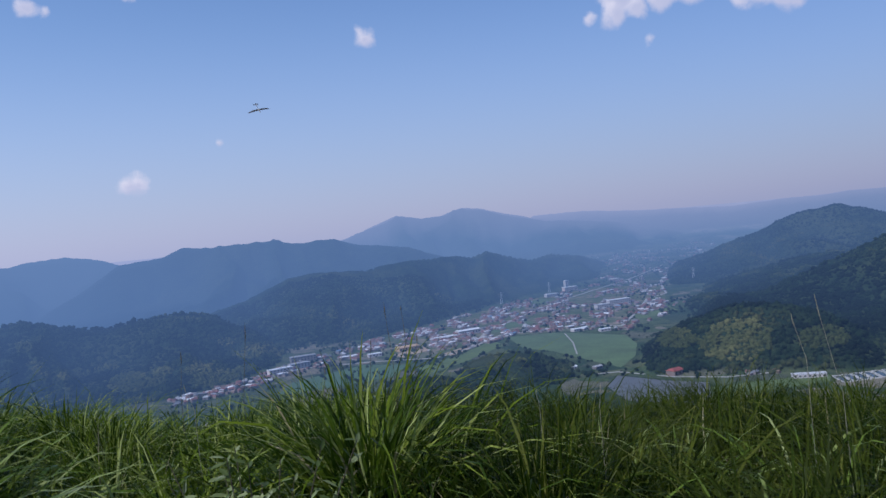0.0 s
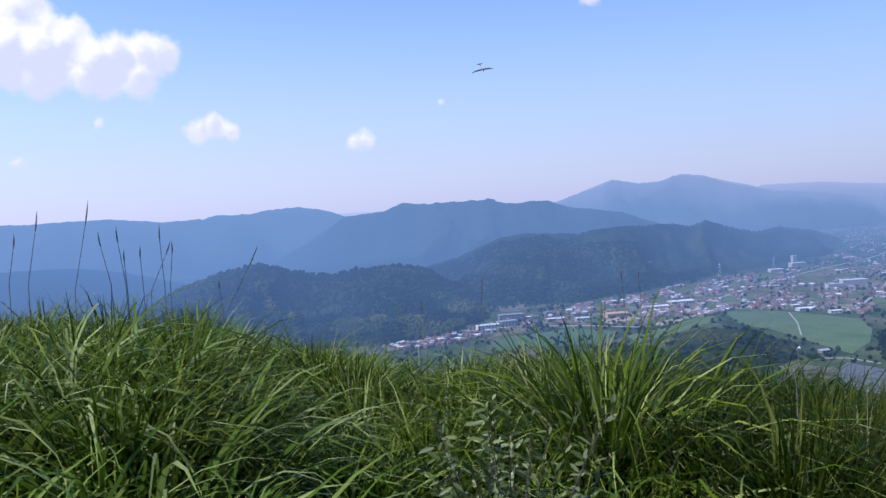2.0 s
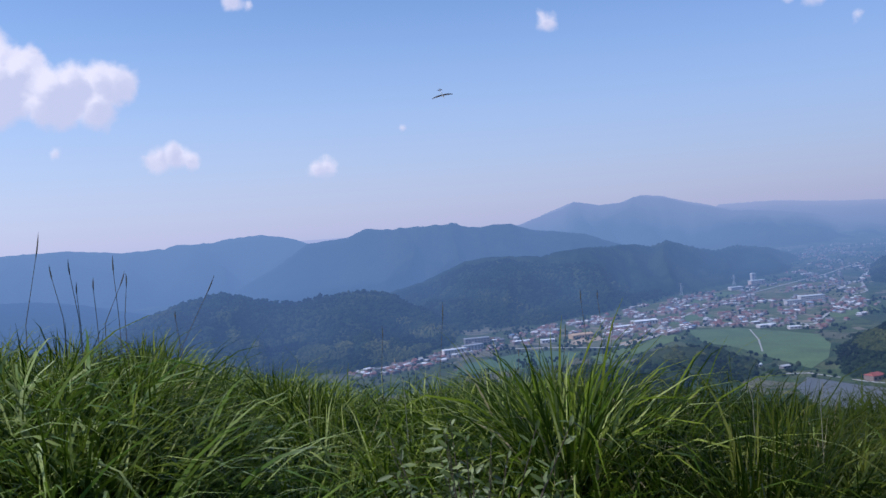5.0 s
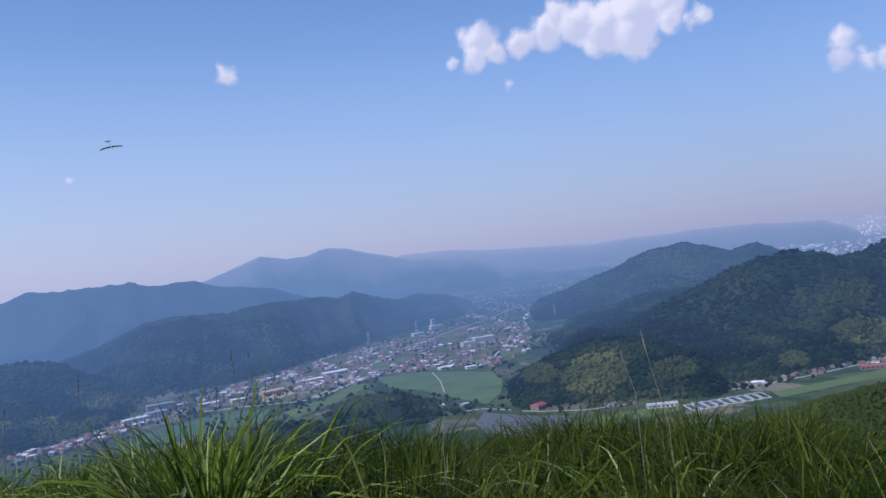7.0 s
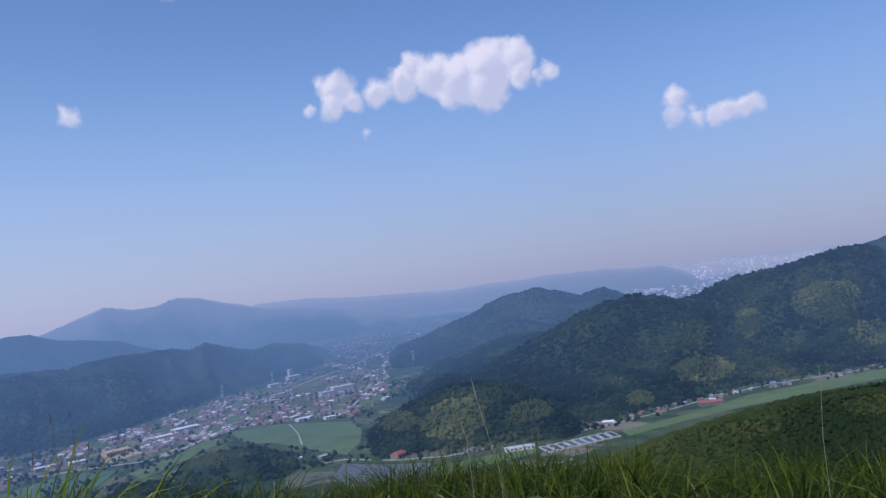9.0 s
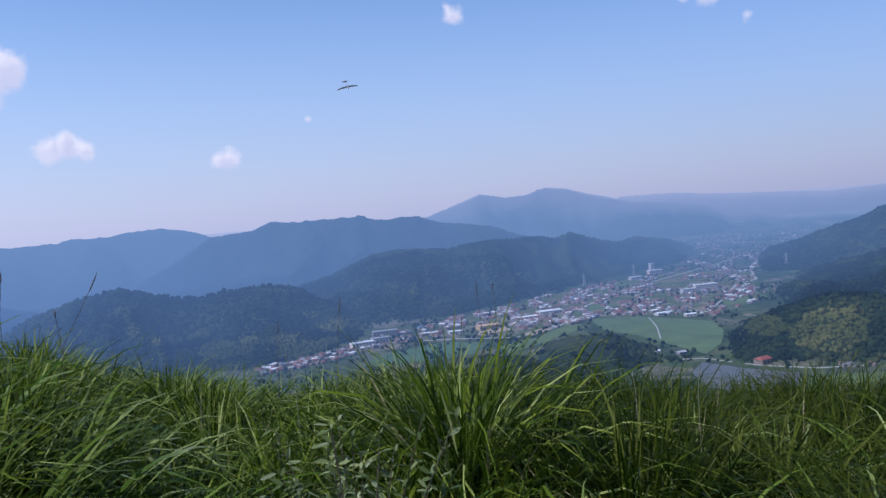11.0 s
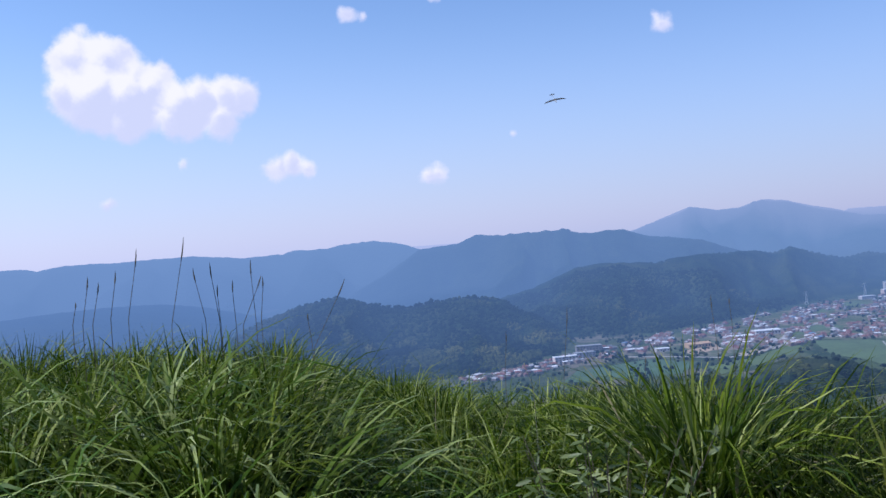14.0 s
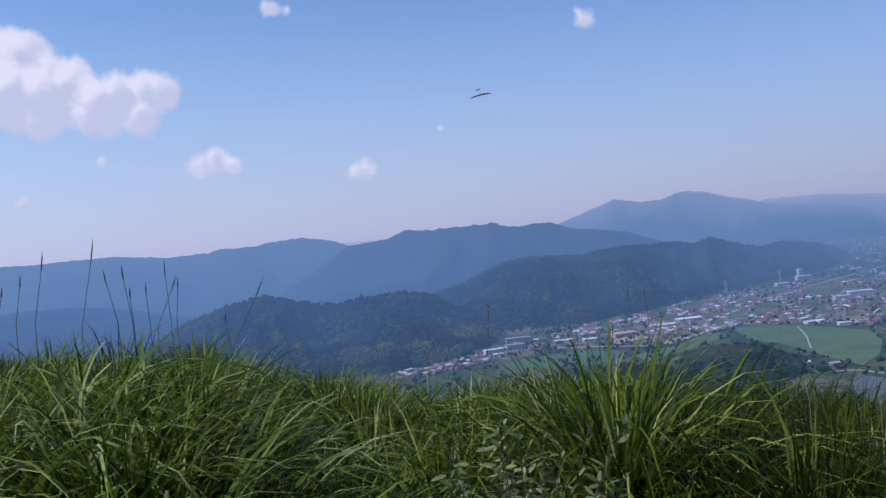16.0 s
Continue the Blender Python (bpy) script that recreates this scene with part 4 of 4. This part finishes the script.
hall("apartment_block", 16.9, -5.85, (40, 16, 8), 0.3, WW, ROOFS[3], "low white block with a flat roof", "apartment block", 0, 2)
hall("tower_block", 18.0, -5.3, (14, 12, 22), 0.3, WW, ROOFS[3], "slim white tower block", "tower", 0, 5)
hall("workshop", 18.6, -8.3, (36, 14, 5), 0.3, WW, ROOFS[3], "long pale shed at the field's edge", "shed", 1.0)
hall("workshop", 20.3, -8.45, (22, 12, 5), 0.1, WW, ROOFS[3], "white shed at the field's edge", "shed", 1.0)
hall("apartment_block", -2.2, -9.25, (46, 14, 11), 0.4, plain("pinkish_wall", (0.60, 0.50, 0.46), 0.8, 0.1, 0.2, far=True), ROOFS[3], "pale pink terraced block at the village", "apartment block", 0, 3)
hall("apartment_block", -0.9, -9.0, (40, 14, 10), 0.4, WW, ROOFS[5], "white terraced block at the village", "apartment block", 0, 3)
hall("hotel", -0.6, -8.6, (50, 16, 12), 0.2, WG, ROOFS[5], "grey long building under the wooded hill", "building", 0, 3)
hall("villa", 24.75, -11.62, (22, 16, 7), 0.4, WALLS[2], plain("roof_red", (0.24, 0.065, 0.05), 0.6, 0.2, 0.5, far=True), "house with a bright red roof at the wood's edge", "house", 3.5, 1, 5)
hall("villa", 46.0, -10.05, (40, 14, 5), -0.5, WALLS[2], plain("roof_orange", (0.27, 0.095, 0.065), 0.6, 0.2, 0.5, far=True), "long house with an orange-red roof by the meadow", "house", 2.5, 1, 3)
hall("pump_house", 33.0, -12.0, (42, 13, 5), -0.35, WW, ROOFS[5], "long white waterworks hall", "hall", 1.2)
hall("villa", 17.9, -10.9, (12, 9, 5), 0.2, WW, ROOFS[3], "small white house between woods", "house", 1.5)
hall("villa", 19.6, -10.95, (14, 9, 4), 0.4, WG, ROOFS[5], "grey shed at the field's end", "shed", 1.5)

# filter basins of the waterworks
for i in range(9):
    az = 34.9 + i * 0.56
    el = -12.15 + i * 0.075
    ob = empty("filter_basin", spot(az, el), "dark water basin with a pale concrete rim", "basin", "basins of the waterworks", turn=-radians(az) + 0.35)
    for sx, sy, x, y in ((11, 1.0, 0, 19), (11, 1.0, 0, -19), (1.0, 37, 5, 0), (1.0, 37, -5, 0)):
        part("rim", box_bm(sx, sy, 1.4, (x, y, 0)), CONCRETE, ob)
    part("water", box_bm(9, 37, 0.7), BASIN, ob)

# far city on the plain by the coast: too many blocks to tell apart
g = np.random.default_rng(51)
n = 9000
caz = g.uniform(34, 60, n)
cel = -np.exp(g.uniform(np.log(0.6), np.log(3.0), n))
keep = fbm(caz * 1.2, cel * 4, 3, 5) > 0.43
caz, cel = caz[keep], cel[keep]
cr = floor_r(cel)
cw = land_height(caz, cr)[1] < 0.5
caz, cr = caz[cw], cr[cw]
sc = cr / unsqueeze(cr)
n = len(caz)
dims = np.stack([g.uniform(8, 36, n), g.uniform(8, 20, n), g.uniform(4, 9, n) + 26 * g.uniform(0, 1, n) ** 16], -1) * sc[:, None]
cube = np.array([(x, y, z) for z in (0, 1) for y in (-0.5, 0.5) for x in (-0.5, 0.5)])
quads = np.array([(0, 1, 5, 4), (1, 3, 7, 5), (3, 2, 6, 7), (2, 0, 4, 6), (4, 5, 7, 6)])
ctr = np.stack([np.sin(np.radians(caz)) * cr, np.cos(np.radians(caz)) * cr, floor_z(cr)], -1)
v = (cube[None] * dims[:, None]) + ctr[:, None]
f = (np.arange(n)[:, None, None] * 8 + quads[None]).reshape(-1, 4)
cm = Mat("city_blocks")
cm.set(color=cm.ramp(cm.add("NewGeometry").outputs["Random Per Island"], (0.2, (0.16, 0.12, 0.12)), (0.6, (0.33, 0.26, 0.25)), (0.93, (0.75, 0.68, 0.66))), rough=0.8)
me = mesh_from("city", v.reshape(-1, 3), f)
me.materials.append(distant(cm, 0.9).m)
tagged(new("city", me), "pale blocks of a distant city fading in haze", "city", kind="stuff")

# ================= pylons =================
STEEL = plain("galvanised_steel", (0.55, 0.56, 0.57), 0.5, 0.1, 0.3, 0.3, far=True)


def pylon(az, r, height):
    z = float(land_height(np.array([az]), np.array([r]))[0][0])
    at = Vector((math.sin(radians(az)) * r, math.cos(radians(az)) * r, z))
    ob = empty("power_pylon", at, "grey steel lattice power pylon on the hillside", "pylon", "power pylons", turn=-radians(az))
    w = height * 0.11
    for sx in (-1, 1):
        for sy in (-1, 1):
            part("leg", tube_bm([(sx * w, sy * w, -1), (sx * w * 0.35, sy * w * 0.35, height * 0.6), (0, 0, height)], [0.4, 0.3, 0.15], 4), STEEL, ob)
    for k in range(6):
        z0, z1 = height * k / 7, height * (k + 1) / 7
        a, b = w * (1 - 0.9 * k / 7), w * (1 - 0.9 * (k + 1) / 7)
        part("brace", tube_bm([(-a, -a, z0), (b, -b, z1)], [0.18, 0.18], 4), STEEL, ob)
        part("brace", tube_bm([(a, -a, z0), (-b, -b, z1)], [0.18, 0.18], 4), STEEL, ob)
    for k, span in ((0.66, 0.2), (0.78, 0.17), (0.9, 0.14)):
        part("arm", tube_bm([(-span * height, 0, height * k), (0, 0, height * (k + 0.03)), (span * height, 0, height * k)], [0.15, 0.35, 0.15], 4), STEEL, ob)
    return ob


pylon(13.45, 2350, 36)
pylon(16.8, 2560, 34)
pylon(26.45, 2600, 34)


# ================= glider =================
def glider():
    """A foam and film model sailplane, seen from below; x along the wing, y to the nose."""
    film = plain("dark_film", (0.02, 0.022, 0.025), 0.7, 0.2, 3)
    pale = plain("pale_shell", (0.22, 0.21, 0.18), 0.4, 0.1, 3)
    az, el, dist = radians(-1.85), radians(8.65), 54.0
    at = Vector((0.1, 0.59, EYE_Z)) + Vector((math.sin(az) * math.cos(el), math.cos(az) * math.cos(el), math.sin(el))) * dist
    view = (at - Vector((0.1, 0.59, EYE_Z))).normalized()
    right = view.cross(Vector((0, 0, 1))).normalized()
    up = right.cross(view)
    wing_axis = (right * 0.97 + up * 0.14 + view * 0.2).normalized()
    nose = (-right * 0.30 - up * 0.55 - view * 0.75)
    nose = (nose - wing_axis * nose.dot(wing_axis)).normalized()
    top = wing_axis.cross(nose)
    ob = empty("model_glider", at, "dark model glider with a long wing in flight", "model glider")
    ob.matrix_world = Matrix((wing_axis, nose, top)).transposed().to_4x4()
    ob.location = at
    for sgn in (-1, 1):
        bm = bmesh.new()
        prev = None
        for s, chord, lift in ((0.0, 0.17, 0.0), (0.35, 0.16, 0.02), (0.58, 0.12, 0.06), (0.70, 0.06, 0.10)):
            ring = [bm.verts.new((sgn * s, yy * chord, lift + zz * chord)) for yy, zz in ((0.35, 0.0), (0.1, 0.055), (-0.65, 0.0), (0.1, -0.03))]
            if prev:
                for k in range(4):
                    bm.faces.new((prev[k], prev[(k + 1) % 4], ring[(k + 1) % 4], ring[k]))
            prev = ring
        bm.faces.new(prev)
        bmesh.ops.recalc_face_normals(bm, faces=bm.faces)
        part("wing", bm, film, ob, "dark tapered wing")
    part("fuselage", tube_bm([(0, 0.36, -0.03), (0, 0.28, -0.03), (0, 0.05, -0.025), (0, -0.15, -0.01), (0, -0.68, 0.0)], [0.006, 0.028, 0.032, 0.016, 0.007], 8), pale, ob, "slim pale fuselage")
    part("tailplane", box_bm(0.34, 0.08, 0.008, (0, -0.66, 0.03)), film, ob)
    part("fin", box_bm(0.008, 0.10, 0.17, (0, -0.67, -0.03)), film, ob)
    return ob


glider()


# ================= plants on the brow =================
def clump(name, at, count, height, spread, mat, label, category, seed, width=(0.007, 0.018), bend=(0.7, 3.3)):
    """One tussock of its own, with arching leaves out of one root."""
    g = np.random.default_rng(seed)
    ang = g.uniform(0, 2 * np.pi, count)
    s = np.abs(g.normal(0, spread * 0.35, count))
    length = height * g.uniform(0.62, 1.05, count)
    base = np.stack([at[0] + np.cos(ang) * s, at[1] + np.sin(ang) * s, np.full(count, at[2])], -1)
    args = (base, length, np.clip(np.abs(g.normal(0.04, 0.10, count)) + s * 0.55, 0, 0.6), g.uniform(*bend, count), ang + g.normal(0, 0.7, count), g.uniform(*width, count))
    args[0][:] -= np.array(at)
    ob = empty(name, at, label, category)
    leaves = grass_object("leaves", args, mat, "", "", segs=7)
    leaves.parent = ob
    few = slice(0, max(10, count // 14))
    dry = grass_object("dry_leaves", tuple(a[few] * (0.85 if i == 1 else 1.0) for i, a in enumerate(args)), DRY, "withered straw-coloured leaves", "", segs=6)
    dry.parent = ob
    return ob


def put(az, dist, eye=(0.0, 0.55)):
    """Place on the soil in a direction from the lens."""
    x, y = eye[0] + math.sin(radians(az)) * dist, eye[1] + math.cos(radians(az)) * dist
    return x, y, float(soil(np.array(x), np.array(y)))


x, y, z = put(6.2, 3.6, (-0.09, 0.59))
clump("pampas_tussock", (x, y, z), 820, 1.3, 0.78, SUNLIT_TONE_GRASS, "big arching tussock of green pampas grass", "grass tussock", 61, (0.008, 0.019), (0.8, 3.4))
# farther tussocks left of -17 degrees get the copy with painted sunlight
for i, (az, d, h, c) in enumerate(((-30, 3.9, 0.95, 300), (-24, 4.4, 0.95, 300), (-36, 3.6, 0.9, 300), (-12, 3.6, 0.85, 200), (20, 3.4, 0.8, 220), (29, 3.6, 0.8, 220), (38, 3.5, 0.75, 220), (52, 3.2, 0.7, 200),
                                   (-28, 2.3, 0.75, 130), (-20, 2.2, 0.6, 120), (-38, 2.2, 0.8, 120), (14, 3.1, 0.6, 140), (45, 4.2, 0.85, 200))):
    clump("pampas_tussock", put(az, d), c if d > 2.5 else c // 2, h, 0.4, (SUNLIT_TONE_GRASS if az < -17 else GRASS) if d > 2.5 else BROAD_LIT_GRASS, "arching tussock of green pampas grass", "grass tussock", 70 + i)["group"] = "pampas tussocks on the brow"

RUSTY = blade_material("rusty_blades", [(0.3, (0.10, 0.045, 0.025)), (0.6, (0.22, 0.11, 0.07)), (0.85, (0.36, 0.25, 0.17))], 0.6, 0.15)
x, y, z = put(-16.2, 2.9)
clump("withered_tuft", (x, y, z + 0.25), 46, 0.42, 0.22, RUSTY, "small withered tuft of rusty brown leaves", "dry grass", 97, (0.006, 0.014), (1.6, 3.4))

# low leafy undergrowth between the tussocks
g = np.random.default_rng(81)
n = 9000
ua, ur = g.uniform(-50, 60, n), g.uniform(2.0, 4.6, n)
ux, uy = np.sin(np.radians(ua)) * ur, np.cos(np.radians(ua)) * ur
rng = np.random.default_rng(82)
# painted brightness of the broad leaves lifts the low ones too
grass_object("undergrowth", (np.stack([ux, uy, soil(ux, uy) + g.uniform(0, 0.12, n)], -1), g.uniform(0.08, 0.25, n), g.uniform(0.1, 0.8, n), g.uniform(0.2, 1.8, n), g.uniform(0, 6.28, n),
                             g.uniform(0.012, 0.032, n)), BROAD_LIT_GRASS, "low broad green leaves over the soil", "undergrowth", segs=3)
n = 1500
ua, ur = g.uniform(-50, 60, n), g.uniform(2.0, 6.0, n)
ux, uy = np.sin(np.radians(ua)) * ur, np.cos(np.radians(ua)) * ur
grass_object("dry_grass", (np.stack([ux, uy, soil(ux, uy)], -1), g.uniform(0.2, 0.9, n), g.uniform(0.1, 0.9, n), g.uniform(0.2, 2.4, n), g.uniform(0, 6.28, n),
                           g.uniform(0.004, 0.011, n)), DRY, "withered straw-coloured leaves among the grass", "dry grass", segs=5)


def stalk(az0, el0, az1, el1, dist, mat, label, thick=0.0019):
    """A flower stalk from the direction of its foot to that of its tip, with a narrow plume."""
    def at(a, e, d):
        return Vector((math.sin(radians(a)) * d, 0.57 + math.cos(radians(a)) * d, EYE_Z + math.tan(radians(e)) * d))
    foot, tip = at(az0, el0, dist), at(az1, el1, dist)
    low = foot + (foot - tip) * 0.2
    low.z = min(low.z, float(soil(np.array(low.x), np.array(low.y))) + 0.35)
    ob = empty("grass_stalk", low, label, "grass stalk", "flower stalks over the grass")
    f, t = foot - low, tip - low
    side = Vector((0.014, 0.0, 0.0)) * (1 if az1 > az0 else -1)
    part("stem", tube_bm([f * -0.8, f * 0.3, f, f.lerp(t, 0.5) + side * 0.2, f.lerp(t, 0.72) + side * 0.3], [thick, thick, thick * 0.9, thick * 0.8, thick * 0.7], 5), mat, ob)
    part("seed_head", tube_bm([f.lerp(t, 0.70) + side * 0.3, f.lerp(t, 0.8) + side * 0.3, f.lerp(t, 0.9) + side * 0.2, t], [thick * 0.7, thick * 1.9, thick * 1.5, thick * 0.3], 5), mat, ob)
    return ob


DARK_STALKS = [(-34.99, -3.86, -34.51, -0.89), (-33.35, -3.67, -32.87, -0.67), (-32.31, -3.78, -31.51, 0.66), (-29.72, -4.42, -28.57, 1.19), (-27.6, -4.26, -28.15, -0.86), (-26.72, -4.35, -27.06, -0.58),
               (-26.65, -4.73, -26.68, -2.1), (-25.68, -4.82, -25.69, -1.88), (-24.38, -4.57, -24.44, -0.59), (-25.22, -4.87, -23.81, -1.66), (-24.02, -4.6, -23.75, -1.77), (-20.66, -6.84, -18.28, -2.4),
               (-20.81, -6.44, -20.94, -4.5), (-34.42, -3.92, -33.91, -1.29), (-35.56, -3.79, -35.31, -2.41)]
for row in DARK_STALKS:
    stalk(*row, 4.3, STALK, "thin dark flower stalk with a narrow seed head")
for row in ((7.64, -7.1, 7.59, -5.4), (8.16, -9.74, 8.46, -7.5), (6.65, -8.95, 6.43, -5.16), (-3.6, -10.3, -3.05, -5.46), (-7.6, -9.74, -7.35, -6.83), (4.88, -10.9, 5.26, -7.47), (1.77, -10.94, 1.93, -9.06)):
    stalk(*row, 5.0, STALK, "thin dark flower stalk over the tussock", 0.0017)
for row in ((34.19, -10.62, 33.5, -7.74), (36.11, -12.72, 34.92, -6.53), (56.14, -11.63, 56.41, -7.5), (-6.3, -10.7, -6.8, -9.0), (16.95, -13.0, 16.85, -11.87), (21.0, -13.2, 21.14, -11.7)):
    stalk(*row, 3.4, STALK_PALE, "tall pale dry grass stalk leaning over the grass", 0.0012)


def shrub(at):
    """A small leafy shrub: stems and single oval leaves."""
    g = random.Random(91)
    ob = empty("shrub", at, "low shrub with small grey-green oval leaves", "shrub")
    bm = bmesh.new()
    ring = [(-0.5, 0, 0), (-0.2, 0.15, 0.03), (0.2, 0.14, 0.02), (0.5, 0.02, -0.05), (0.2, -0.14, 0.02), (-0.2, -0.15, 0.03)]
    vs = [bm.verts.new(p) for p in ring]
    mid = [bm.verts.new((-0.2, 0, -0.02)), bm.verts.new((0.2, 0, -0.02))]
    for q in ((vs[0], mid[0], vs[1]), (vs[1], mid[0], mid[1], vs[2]), (vs[2], mid[1], vs[3]), (vs[0], vs[5], mid[0]), (vs[5], vs[4], mid[1], mid[0]), (vs[4], vs[3], mid[1])):
        bm.faces.new(q)
    first = part("leaf", bm, SHRUB_LEAF, ob, shade=True)
    leaf = first.data
    poses = []
    for k in range(58):
        a = g.uniform(0, 6.28)
        tip = Vector((math.cos(a) * g.uniform(0.05, 0.33), math.sin(a) * g.uniform(0.05, 0.28), g.uniform(0.42, 0.97)))
        bend = Vector((tip.x * 0.3, tip.y * 0.3, tip.z * 0.5))
        pts = [Vector((0, 0, -0.05)), bend, tip.lerp(bend, 0.4), tip]
        part("branch", tube_bm(pts, [0.005, 0.003, 0.002, 0.0012], 5), STEM, ob)
        for j in range(26):
            p = bend.lerp(tip, 0.1 + 0.9 * j / 25)
            size = g.uniform(0.03, 0.054)
            turn = Euler((g.uniform(-0.9, 0.9), g.uniform(-1.0, 0.5), j * 2.4 + g.uniform(-0.4, 0.4)))
            poses.append(Matrix.Translation(p) @ turn.to_matrix().to_4x4() @ Matrix.Translation((size * 0.6, 0, 0)) @ Matrix.Diagonal((size, size, size, 1)))
    # the outer leaves towards the path are single pieces, the inner ones one mass
    poses.sort(key=lambda m: m.translation.y)
    for count, m in enumerate(poses[:300]):
        o = first if count == 0 else new("leaf", leaf)
        o.parent = ob
        o.matrix_local = m
    verts, faces = [], []
    for m in poses[300:]:
        start = len(verts)
        verts += [m @ v.co for v in leaf.vertices]
        faces += [[start + i for i in q.vertices] for q in leaf.polygons]
    me = bpy.data.meshes.new("inner_leaves")
    me.from_pydata(verts, [], faces)
    me.materials.append(SHRUB_LEAF)
    inner = new("inner_leaves", smooth(me))
    inner.parent = ob
    inner["kind"] = "stuff"
    return ob


x, y, z = put(-0.4, 2.45, (-0.09, 0.59))
shrub((x, y, z))
